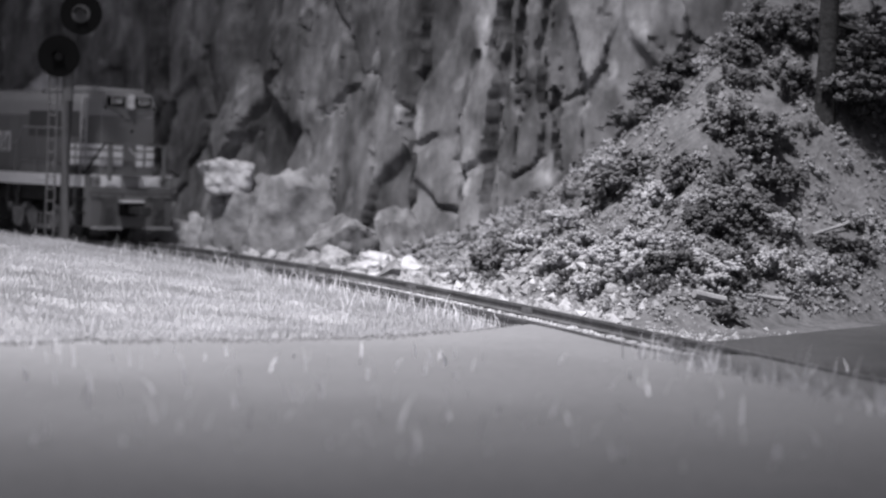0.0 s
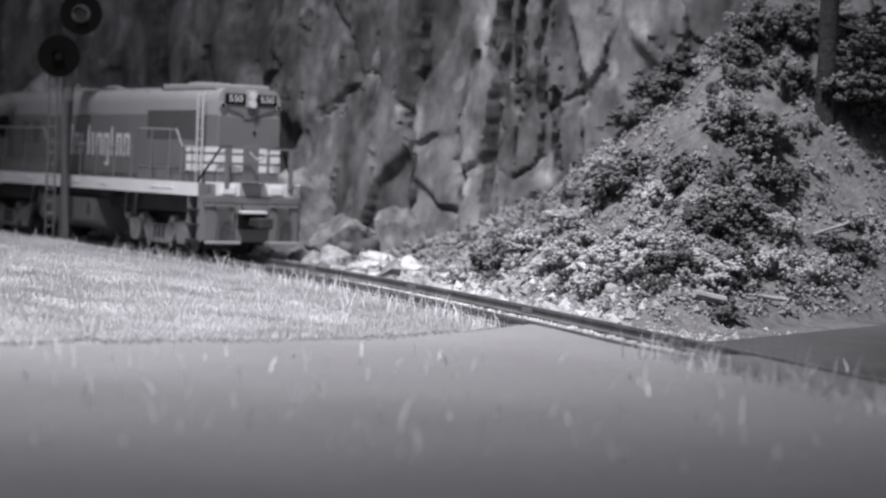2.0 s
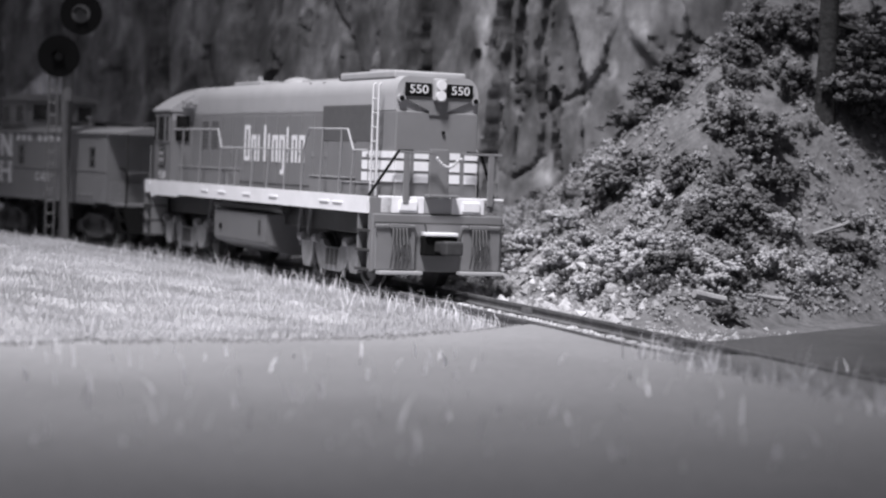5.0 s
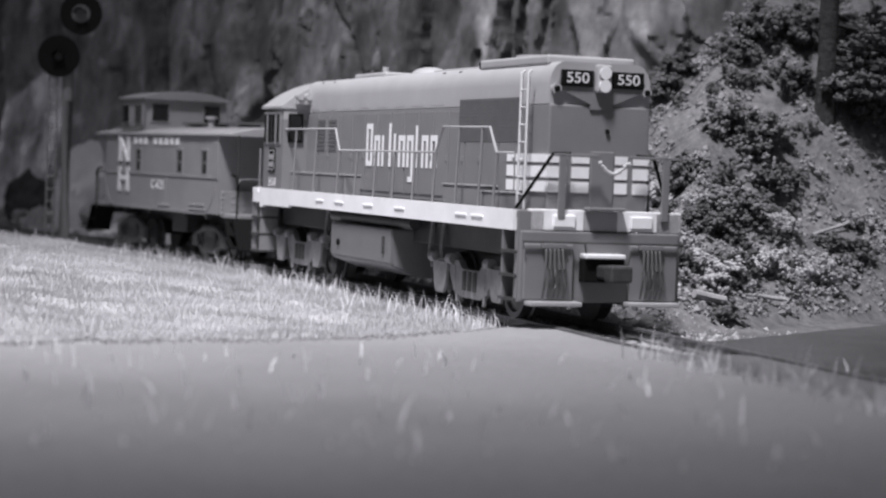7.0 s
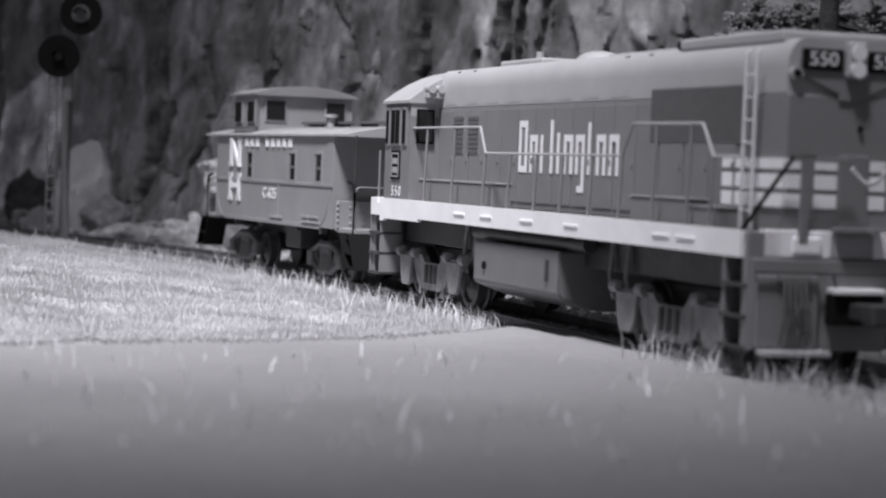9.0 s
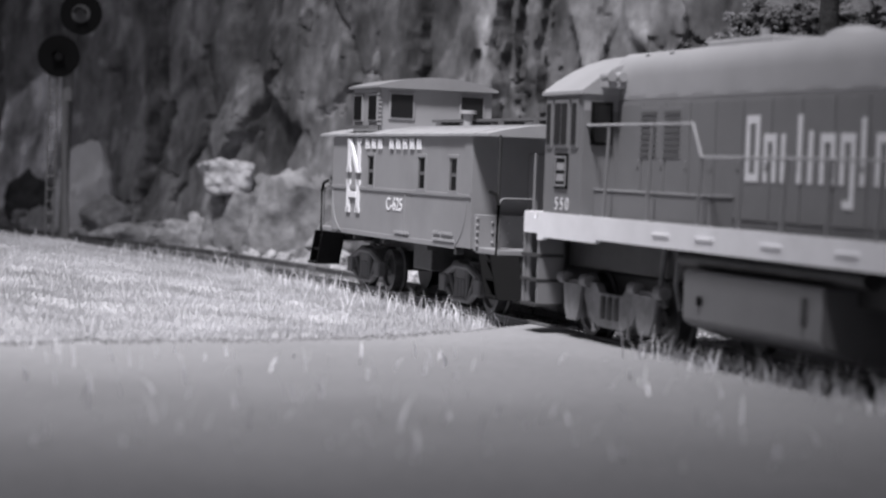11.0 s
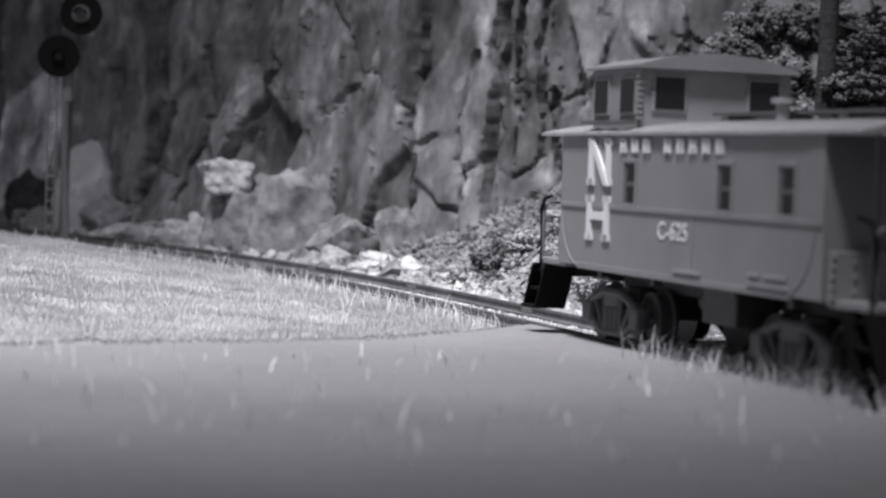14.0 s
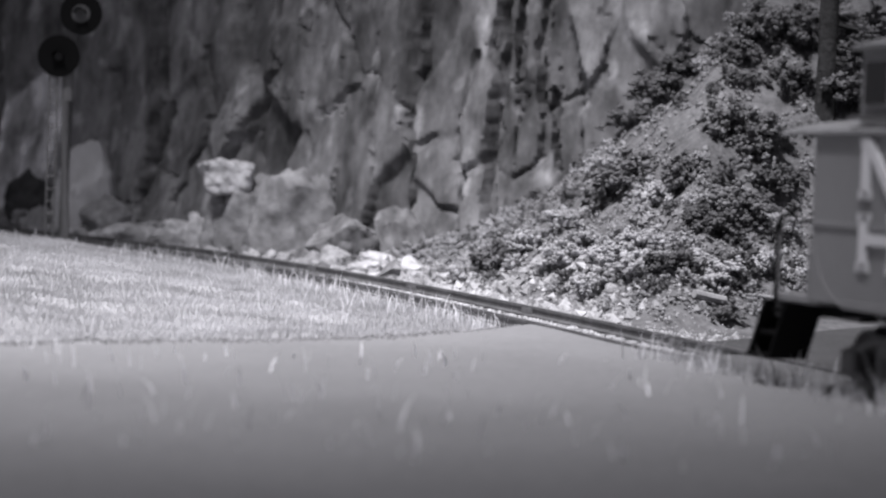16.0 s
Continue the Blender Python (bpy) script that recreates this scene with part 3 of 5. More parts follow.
    part("end_door", B(FX - 0.2, FX + 0.3, -1.7, 3.2, 22.5, 33.8, 0.15), M_RED, t)
    part("hood_vent", B(FX - 0.2, FX + 0.5, 1.2, 1.9, 37.4, 38.2, 0.1), M_BLACK, t)
    # front end
    for y0, y1 in ((-14.8, -3.6), (3.6, 17.3)):
        part("end_sill", B(93.4, 95.2, y0, y1, 18.4, 22.4, 0.15), M_WHITE, t, "white painted end sill")
    for y in (-7.8, 8.6):
        part("sill_step", B(95.1, 95.7, y - 2.3, y + 2.3, 19.0, 21.4, 0.2), M_WHITE, t)
    part("sill_middle", B(93.2, 95.0, -3.6, 3.6, 18.4, 22.2, 0.15), M_GREY, t)
    part("drop_step", B(94.5, 97.4, -3.5, 4.4, 22.4, 23.0, 0.15), M_RED, t)
    part("pilot_plate", B(92.5, 95.6, -16.8, 16.8, 4.6, 18.2, 0.25), M_RED, t)
    part("pilot_panel", B(95.4, 96.4, -16.2, -6.0, 5.0, 15.8, 0.25), M_RED, t)
    part("pilot_panel", B(95.4, 96.4, 6.0, 16.2, 5.0, 15.8, 0.25), M_RED, t)
    part("footboard", B(95.8, 99.2, -15.8, -5.0, 4.0, 4.9, 0.2), M_GREY, t)
    part("footboard", B(95.8, 99.2, 5.0, 15.8, 4.0, 4.9, 0.2), M_GREY, t)
    rails_part("uncoupling_rod", [[(97.0, -16.6, 14.8), (97.0, -16.8, 16.2), (97.0, 16.8, 16.2), (97.0, 16.6, 14.8)], [(97, -4, 16.2), (97.5, -3.6, 13.2)]], 0.22, M_DARK, t)
    part("coupler_pocket", B(95.2, 97.6, -4.4, 4.4, 8.6, 13.2, 0.3), M_BLACK, t)
    part("buffer_plate", B(95.2, 98.4, -4.2, 4.2, 13.2, 14.1, 0.2), M_WHITE, t)
    bm = box(bmesh.new(), 97, 104, -1.6, 1.6, 9.4, 12.0, 0.4)
    box(bm, 102.5, 106.0, -2.4, 2.2, 9.0, 12.3, 0.5)
    part("coupler", bm, M_STEEL, t)
    for y0 in (-12.2, 8.4):
        for k in range(5):
            y = y0 + k * 0.85
            part("air_hose", rod(bmesh.new(), [(96.4, y, 15.2), (97.6, y, 14.6), (98.0, y + 0.1 * (k - 2), 11), (98.1, y + 0.25 * (k - 2), 7.4), (97.3, y + 0.2 * (k - 2), 5.6)], 0.26, 6), M_HOSE, t, smooth=50)
        part("hose_bracket", B(96.2, 97.3, y0 - 0.8, y0 + 4.3, 14.9, 16.0, 0.2), M_RED, t)
    # corner steps
    for ex, sx in ((91.0, 1), (-91.5, -1)):
        for side in (-1, 1):
            bm = bmesh.new()
            box(bm, ex - 4.0 * sx, ex - 3.2 * sx, side * 17.2, side * 12.0, 4.6, 18.4)
            box(bm, ex + 3.4 * sx, ex + 4.2 * sx, side * 17.2, side * 12.0, 4.6, 22.0)
            box(bm, ex - 4 * sx, ex + 4 * sx, side * 12.4, side * 12.0, 4.6, 18.4)
            st = part("step_well", bm, M_RED, t)
            for z in (4.6, 9.2, 13.8):
                part("tread", B(min(ex - 4.1 * sx, ex + 4.1 * sx), max(ex - 4.1 * sx, ex + 4.1 * sx), min(side * 17.6, side * 12.2), max(side * 17.6, side * 12.2), z, z + 0.6, 0.1), M_DARK, st)
    # handrails
    for side in (-1, 1):
        y = side * 16.5
        line = [(-69, y, 38.0), (-24.5, y, 38.0), (-21, y, 32.8), (46.5, y, 32.8), (50.5, y, 38.2), (77, y, 38.0), (81, y, 33.0), (90, y, 33.0)]
        rails_part("handrail", [line], 0.27, M_GREY, t, "thin painted handrail")
        for x in (-58, -40, -21, -7, 7, 20, 33.5, 46.5, 60, 73, 81):
            z = 38.0 if x < -24 or 50 < x < 78 else 32.8
            part("stanchion", rod(bmesh.new(), [(x, y, z), (x, y + side * 0.55, 20.6)], 0.30, 6), M_RED, t, smooth=40)
        lx = 83.0
        bm = bmesh.new()
        for dx in (0, 3.4):
            rod(bm, [(lx + dx, side * 12.6, 22.2), (lx + dx, side * 12.6, 48.6), (lx + dx, side * 12.0, 49.2)], 0.32, 6)
        for z in np.arange(25, 48, 3.4):
            rod(bm, [(lx, side * 12.6, z), (lx + 3.4, side * 12.6, z)], 0.2, 6)
        part("ladder", bm, M_HANDRAIL, t, "pale ladder up the hood", smooth=40)
        part("corner_post", rod(bmesh.new(), [(91, y, 19), (91.2, y, 22), (95.4, side * 10.6, 33.2), (95.4, side * 7.0, 33.2)], 0.34, 8), M_BLACK, t, smooth=40)
    for y in (-8.6, 13.4):
        part("front_post", B(95.3, 95.8, y - 0.75, y + 0.75, 20.6, 33.0, 0.1), M_RED, t)
    for y0, y1 in ((-10.6, -1.2), (5.6, 16.2)):
        part("front_rail", B(95.3, 95.8, y0, y1, 32.6, 33.2, 0.1), M_RED, t)
    for k in range(13):
        y = -0.8 + k * 0.52
        z = 31.6 - 2.0 * math.sin(math.pi * min(1, k / 11.0))
        bm = bmesh.new()
        bmesh.ops.create_uvsphere(bm, u_segments=8, v_segments=6, radius=0.42, matrix=Matrix.Translation((95.7, y, z)) @ Matrix.Diagonal((0.6, 1, 0.75 if k % 2 else 1.1, 1)))
        part("chain_link", bm, M_HANDRAIL, t, smooth=60)
    # boxes on the walkway
    for x0, x1, y1, z1 in ((-68, -21, -14.8, 26.6), (46, 68, -14.6, 26.0), (70, 80, -15.2, 25.0)):
        for side in (-1, 1):
            b = part("walkway_box", B(x0, x1, min(side * 10.6, -side * y1), max(side * 10.6, -side * y1), 21.9, z1, 0.25), M_RED, t)
            part("box_lid", B(x0 - 0.2, x1 + 0.2, min(side * 10.7, -side * (y1 - 0.2)), max(side * 10.7, -side * (y1 - 0.2)), z1, z1 + 0.35, 0.1), M_CABTRIM, b)
    # cab with an arched roof
    CW = 17.3
    body = part("cab", loft(bmesh.new(), [(-CW, 22), (-CW, 43.6), (CW, 43.6), (CW, 22)], -86, -67.8), M_RED, t)
    part("cab_top", loft(bmesh.new(), arch(CW, 43.6, 51.0, 40.6), -86.02, -67.78), M_CABTOP, t, smooth=30)
    roof = part("cab_roof", loft(bmesh.new(), [(y * 1.035, z + 0.5) for y, z in arch(CW, 43.6, 51.0, 43.0)], -87, -67.4), M_GREY, t, "pale grey arched cab roof", smooth=35)
    for side in (-1, 1):
        for x0, x1 in ((-85.2, -82.4), (-81.4, -74.4), (-73.2, -70.0)):
            w = part("cab_window", B(x0, x1, side * (CW - 0.3), side * (CW + 0.35), 34.0, 42.6, 0.15), M_RED, body)
            n = 2 if x1 - x0 > 4 else 1
            for k in range(n):
                a = x0 + 0.5 + (x1 - x0 - 0.5) / n * k
                part("window_pane", B(a, a + (x1 - x0 - 0.5) / n - 0.5, side * (CW + 0.1), side * (CW + 0.45), 34.6, 42.0), M_GLASS, w)
        em = part("emblem", B(-80.4, -74.2, side * CW, side * (CW + 0.3), 26.6, 33.0, 0.1), M_BLACK, t, "dark square emblem with a pale border")
        for x0, x1, z0, z1 in ((-79.9, -74.7, 32.2, 32.5), (-79.9, -74.7, 27.1, 27.4), (-79.9, -79.6, 27.1, 32.5), (-75.0, -74.7, 27.1, 32.5), (-79.0, -75.6, 30.0, 31.3), (-79.0, -75.6, 28.0, 29.3)):
            part("emblem_bar", B(x0, x1, side * (CW + 0.1), side * (CW + 0.4), z0, z1), M_ROOFC, em)
        if side < 0:
            text_part("road_number", "5 5 0", 2.3, 1.0, on_side(-76.6, -17.42, 23.8), M_LETTER, t, "white numerals 550")
        fw = part("front_window", B(-68.0, -67.2, min(side * 12.0, side * 16.0), max(side * 12.0, side * 16.0), 34.6, 42.2, 0.15), M_BLACK, body)
        part("window_pane", B(-67.4, -67.0, min(side * 12.5, side * 15.5), max(side * 12.5, side * 15.5), 35.1, 41.7), M_GLASS, fw)
    for dy in (0, 2.2):
        part("horn", rod(bmesh.new(), [(-68.5, -13.6 + dy, 46.6), (-65.5, -13.6 + dy, 46.6), (-64.6, -13.6 + dy, 46.6)], 0.9, 10), M_GREY, t, smooth=40)
    part("horn_bracket", B(-68, -65, -14.4, -10.6, 44.6, 45.8, 0.2), M_GREY, t)
    part("nose", B(-93.5, -86, -9.0, 9.0, 22, 35.5, 1.2), M_RED, t)
    part("rear_plate", B(-95.6, -93.2, -16.8, 16.8, 5, 18.2, 0.3), M_RED, t)
    part("rear_sill", B(-95.4, -94.2, -16.8, 16.8, 18.4, 22.2, 0.15), M_WHITE, t)
    part("rear_coupler", B(-106, -95.4, -1.6, 1.6, 9.4, 12.0, 0.4), M_STEEL, t)
    for y in (-15.8, 15.8):
        rails_part("rear_post", [[(-94.6, y, 22), (-94.6, y, 33)]], 0.3, M_RED, t)
    # the name on the hood: tall plain bars
    x = -17.0
    for wd, z0, z1, bars in ((4.3, 29.3, 39.4, 2), (3.8, 29.3, 36.6, 2), (3.3, 29.3, 36.6, 1), (1.7, 29.3, 39.4, 1), (1.7, 29.3, 37.0, 1), (4.1, 29.3, 36.6, 2), (4.0, 26.0, 36.6, 2), (2.3, 29.3, 38.8, 1), (4.0, 29.3, 36.6, 2), (4.1, 29.3, 36.6, 2)):
        bw = 1.05
        for k in range(bars):
            a = x + (wd - bw) * k
            part("name_bar", B(a, a + bw, -HW - 0.36, -HW - 0.1, z0 if not (z0 < 29 and k == 0) else 29.3, z1), M_LETTER, t)
        if bars == 2:
            part("name_bar", B(x + bw, x + wd - bw, -HW - 0.36, -HW - 0.1, z1 - 1.3, z1), M_LETTER, t)
            if wd > 4.2 or z0 < 29:
                part("name_bar", B(x + bw, x + wd - bw, -HW - 0.36, -HW - 0.1, z0, z0 + 1.2), M_LETTER, t)
        x += wd + 1.75
    # tank and trucks
    bm = loft(bmesh.new(), [(-9, 4.4), (-15.6, 6.8), (-16.2, 7.4), (-16.2, 15.2), (16.2, 15.2), (16.2, 7.4), (15.6, 6.8), (9, 4.4)], -26.5, 19)
    bmesh.ops.bevel(bm, geom=bm.edges[:], offset=0.3, segments=2, affect="EDGES")
    tank = part("fuel_tank", bm, M_TANK, t, "smooth grey fuel tank", smooth=30)
    part("filler_cap", rod(bmesh.new(), [(-20, -16.0, 10.6), (-20, -16.6, 10.6)], 0.8, 10), M_BLACK, tank)
    part("gauge", B(13, 14.2, -16.6, -16.0, 9.5, 13.5, 0.1), M_DARK, tank)
    part("air_tank", rod(bmesh.new(), [(-32, -13.5, 16.8), (27, -13.5, 16.8)], 1.4, 12), M_DARK, t, smooth=40)
    for cx in (-63, 60):
        tr = part("truck", B(cx - 20, cx + 20, -7, 7, 6, 12, 0.5), M_DARK, t, "black two-axle truck")
        for side in (-1, 1):
            y = side * 11.4
            for dx in (-16.3, 16.3):
                wheel(tr, cx + dx, side * 9.6, 5.8, M_STEEL)
                jb = part("journal_box", box(rod(bmesh.new(), [(cx + dx, y, 5.8), (cx + dx, y + side * 2.0, 5.8)], 1.9, 12), cx + dx - 2.4, cx + dx + 2.4, min(y, y + side * 1.4), max(y, y + side * 1.4), 3.4, 8.8, 0.3), M_TRUCK, tr, smooth=35)
                part("pedestal", prism(bmesh.new(), [(cx + dx - 4.4, 9.6), (cx + dx + 4.4, 9.6), (cx + dx + 3.4, 5.0), (cx + dx + 2.2, 3.0), (cx + dx - 2.2, 3.0), (cx + dx - 3.4, 5.0)], y + side * 1.55, y + side * 2.2), M_PEDESTAL, tr)
            bm = bmesh.new()
            prism(bm, [(cx - 21, 8.2), (cx - 20, 10.2), (cx - 7, 10.2), (cx - 5, 8.6), (cx + 5, 8.6), (cx + 7, 10.2), (cx + 20, 10.2), (cx + 21, 8.2), (cx + 12.5, 8.0), (cx + 9.5, 4.0), (cx + 5.5, 2.7), (cx - 5.5, 2.7), (cx - 9.5, 4.0), (cx - 12.5, 8.0)], y, y + side * 1.5)
            part("side_frame", bm, M_TRUCK, tr)
            for dx in (-3.0, 0, 3.0):
                part("spring", rod(bmesh.new(), [(cx + dx, y + side * 1.4, 4.2), (cx + dx, y + side * 1.4, 8.2)], 0.75, 10), M_DARK, tr, smooth=40)
            for dx in (-10.8, 10.8, -21.5, 21.5):
                part("brake_cylinder", rod(bmesh.new(), [(cx + dx - 1.4, y + side * 1.6, 10.4), (cx + dx + 1.4, y + side * 1.6, 10.4)], 1.15, 12), M_TRUCK, tr, smooth=40)
            for dx in (-9, 9):
                part("brake_rod", rod(bmesh.new(), [(cx + dx, y + side * 1.2, 10), (cx + dx * 0.85, y + side * 1.2, 1.6)], 0.45, 6), M_TRUCK, tr, smooth=40)
    for x in (-44, -38, 33, 40):
        part("pipe", rod(bmesh.new(), [(x, -11.5, 18), (x, -12.0, 12), (x + 2, -12.0, 8)], 0.5, 8), M_TRUCK, t, smooth=40)
    return t


# ---- the caboose ----
def build_caboose():
    t = thing("caboose", "model caboose with white lettering, pale roof and cupola", "caboose")
    W, X0, X1, Z0, Z1 = 16.7, -52.0, 46.0, 13.4, 36.2
    # sides with rounded lower ends
    rnd = lambda cx, sx: [(cx - sx * (9.0 - 9.0 * math.cos(a)), 24.0 - (24.0 - Z0) * math.sin(a)) for a in np.linspace(0, math.pi / 2, 9)]
    out = [(X0, Z1), (X0, Z0), (X1, Z0), (X1, Z1)]
    body = part("body", prism(bmesh.new(), out, -W, W), M_CABOOSE, t, smooth=30)
    for side in (-1, 1):
        part("belt_rail", B(X0 + 0.2, X1 - 0.2, side * (W - 0.1), side * (W + 0.28), 23.6, 24.4, 0.1), M_CABOOSE, body)
        for cx, sx in ((X0 + 0.6, -1), (X1 - 2.2, 1)):
            part("curved_strip", rod(bmesh.new(), [(x, side * (W - 0.08), z) for x, z in rnd(cx, sx)], 0.26, 6), M_CABOOSE, body, smooth=40)
        part("corner_plate", B(X1 - 4.6, X1 - 0.1, side * (W - 0.1), side * (W + 0.2), 24.4, Z1, 0.1), M_CABOOSE, body)
        part("seam", B(4.0, 4.4, side * (W - 0.1), side * (W + 0.18), Z0 + 0.4, 23.6), M_CABOOSE, body)
        part("side_sill", B(X0 + 9, X1 - 9, side * (W - 0.4), side * (W + 0.15), Z0 - 0.5, Z0 + 0.6, 0.1), M_CABOOSE, body)
        for x in (-24.0, 12.0, 32.0):
            w = part("window", box(B(x, x + 6.0, side * (W - 0.2), side * (W + 0.30), 24.2, 24.9), x, x + 0.7, min(side * (W - 0.2), side * (W + 0.3)), max(side * (W - 0.2), side * (W + 0.3)), 24.9, 32.2), M_CABOOSE, body)
            part("window_head", B(x, x + 6.0, side * (W - 0.2), side * (W + 0.34), 31.6, 32.4, 0.1), M_CABOOSE, w)
            part("window_jamb", B(x + 5.4, x + 6.0, side * (W - 0.2), side * (W + 0.3), 24.9, 31.6), M_CABOOSE, w)
            for z in (25.0, 28.6):
                part("window_pane", B(x + 1.9, x + 5.2, side * (W - 0.1), side * (W + 0.1), z, z + 2.8), M_GLASS, w)
            part("recess", B(x + 0.6, x + 5.5, side * (W - 0.15), side * (W + 0.06), 24.8, 31.7), M_SCREEN, w)
        for x in (-34, -12, 18, 36):
            part("bracket", B(x, x + 1.6, side * (W - 2), side * (W - 0.2), Z0 - 1.6, Z0, 0.1), M_DARK, t)
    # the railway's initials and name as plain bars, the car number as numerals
    y0, y1 = -W - 0.40, -W - 0.05
    for z0, z1 in ((27.6, 35.7), (18.1, 25.9)):
        for x in (-39.0, -31.4):
            part("initial_bar", B(x + 0.2, x + 2.3, y0, y1, z0, z1), M_LETTER, body)
            part("initial_bar", B(x - 0.3, x + 2.8, y0, y1, z0, z0 + 1.2), M_LETTER, body)
            part("initial_bar", B(x - 0.3, x + 2.8, y0, y1, z1 - 1.2, z1), M_LETTER, body)
        if z0 > 27:
            part("initial_bar", prism(bmesh.new(), [(-38.8, z1), (-36.6, z1), (-29.2, z0), (-31.4, z0)], y0 - 0.15, y1), M_LETTER, body)
        else:
            part("initial_bar", B(-37.0, -30.9, y0 - 0.15, y1, (z0 + z1) / 2 - 0.3, (z0 + z1) / 2 + 1.1), M_LETTER, body)
    x = -25.0
    for k in range(9):
        if k == 3:
            x += 3.6
            continue
        part("name_bar", B(x, x + 1.0, y0, y1, 33.3, 35.6), M_LETTER, body)
        part("name_bar", B(x + 1.8, x + 2.5, y0, y1, 33.3, 35.6), M_LETTER, body)
        part("name_bar", B(x + 1.0, x + 1.8, y0, y1, (34.2, 33.5, 34.9)[k % 3], (34.2, 33.5, 34.9)[k % 3] + 0.6), M_LETTER, body)
        x += 4.75
    text_part("car_number", "C-625", 2.8, 1.15, on_side(-3.2, -W - 0.1, 20.8), M_LETTER, body, "white numerals C-625", 0.02)
    for x0, x1, z in ((-2, 8, 14.6), (24, 28, 15.6), (29, 36, 15.6), (24, 37, 14.2)):
        part("small_print_bar", B(x0, x1, y0, y1, z, z + 0.6), M_ROOFC, body)
    # roof
    rf = part("roof", loft(bmesh.new(), arch(17.5, 36.7, 39.0, 36.2), -61, 56.5), M_ROOFC, t, "pale grey arched roof", smooth=30)
    for x in np.arange(-56, 55, 7.4):
        o = arch(17.55, 36.8, 39.2, 36.3)
        part("roof_rib", loft(bmesh.new(), o[1:-1], x, x + 0.6), M_ROOFC, rf)
    for y in (-2.2, -0.6, 1.0):
        part("running_board", B(-21, 62, y, y + 1.3, 40.0, 40.6), M_ROOFWALK, t)
        part("running_board", B(-64, -47, y, y + 1.3, 40.0, 40.6), M_ROOFWALK, t)
    for x in (-58, -50, -16, 4, 24, 44, 54):
        part("board_saddle", B(x, x + 1, -3, 3, 38.8, 40.1), M_ROOFWALK, t)
    part("side_board", B(-44, -24, -16.6, -14.6, 38.2, 38.8), M_ROOFWALK, t)
    part("smoke_jack", rod(bmesh.new(), [(8, -4, 38), (8, -4, 41.6)], 1.1, 10), M_ROOFC, t, smooth=40)
    part("jack_cap", rod(bmesh.new(), [(8, -4, 41.6), (8, -4, 42.4)], 1.9, 10), M_ROOFC, t, smooth=40)
    # cupola
    C0, C1, CW = -45.0, -24.5, 14.0
    cu = part("cupola", loft(bmesh.new(), arch(CW, 47.6, 49.8, 37.0), C0, C1), M_CABOOSE, t, smooth=30)
    part("cupola_roof", loft(bmesh.new(), [(y * 1.07, z + 0.8) for y, z in arch(CW, 47.4, 49.8, 46.9)], C0 - 1.6, C1 + 1.6), M_CUPROOF, t, smooth=30)
    for y in (-11.4, 6.2):
        w = part("cupola_window", B(C1 - 0.2, C1 + 0.35, y - 0.5, y + 5.9, 40.4, 46.8, 0.1), M_CABOOSE, cu)
        part("window_pane", B(C1 + 0.1, C1 + 0.45, y, y + 5.4, 40.9, 46.3), M_GLASS, w)
        w = part("cupola_window", B(C0 - 0.35, C0 + 0.2, y - 0.5, y + 5.9, 40.4, 46.8, 0.1), M_CABOOSE, cu)
        part("window_pane", B(C0 - 0.45, C0 - 0.1, y, y + 5.4, 40.9, 46.3), M_GLASS, w)
    for side in (-1, 1):
        for x in (-43.6, -32.0):
            w = part("cupola_window", B(x - 0.5, x + 6.3, side * (CW - 0.2), side * (CW + 0.35), 39.8, 46.4, 0.1), M_CABOOSE, cu)
            part("window_pane", B(x, x + 5.8, side * (CW + 0.1), side * (CW + 0.45), 40.3, 45.9), M_GLASS, w)
    for z in np.arange(39, 47, 1.0):
        part("rung", B(C1 - 0.4, C1 + 0.5, -CW - 0.6, -CW + 0.3, z, z + 0.5), M_CABOOSE, cu)
    # end platforms
    for sx, xe in ((1, X1), (-1, X0)):
        a, b = (xe, xe + 12.5) if sx > 0 else (xe - 12.5, xe)
        part("platform", B(a, b, -15.5, 15.5, 12.6, 13.8, 0.2), M_CABOOSE, t)
        xo = xe + sx * 12.0
        part("end_sill", B(min(xo, xo - sx * 1.2), max(xo, xo - sx * 1.2), -15.5, 15.5, 10.2, 13.6, 0.2), M_DARK, t)
        lines = []
        for q in (-1, 1):
            lines.append([(xo, q * 15.2, 13.6), (xo, q * 15.2, 22.9), (xo, q * 14.9, 23.6), (xo, q * 14.2, 23.9), (xo, q * 8.4, 23.9), (xo, q * 7.7, 23.6), (xo, q * 7.4, 22.9), (xo, q * 7.4, 13.6)])
            lines.append([(xo, q * 7.0, 13.6), (xo, q * 7.0, 18.9), (xo, q * 6.4, 19.6), (xo, q * 2.6, 19.6), (xo, q * 2.0, 18.9), (xo, q * 2.0, 13.6)])
        rails_part("end_railing", lines, 0.32, M_TANK, t)
        for y in (-15.6, 15.6):
            rails_part("grab_iron", [[(xo, y, 12.4), (xo + sx * 0.4, y, 22.6), (xo - sx * 1.0, y, 24.6), (xo - sx * 4.5, y, 25.2)]], 0.36, M_BLACK, t)
            if sx > 0:
                rails_part("roof_post", [[(xo - sx * 1.0, y * 0.97, 13.6), (xo - sx * 1.0, y * 0.97, 36.4)]], 0.3, M_DARK, t)
            s = 1 if y > 0 else -1
            bm = bmesh.new()
            e0, e1 = xe + sx * 6.2, xe + sx * 12.4
            for yy in (e0, e1):
                prism(bm, [(yy - 0.3, 12.6), (yy + 0.3, 12.6), (yy + 0.3 + sx * 4.6, 4.2), (yy - 0.3 + sx * 4.6, 4.2)], s * 11.0, s * 17.0)
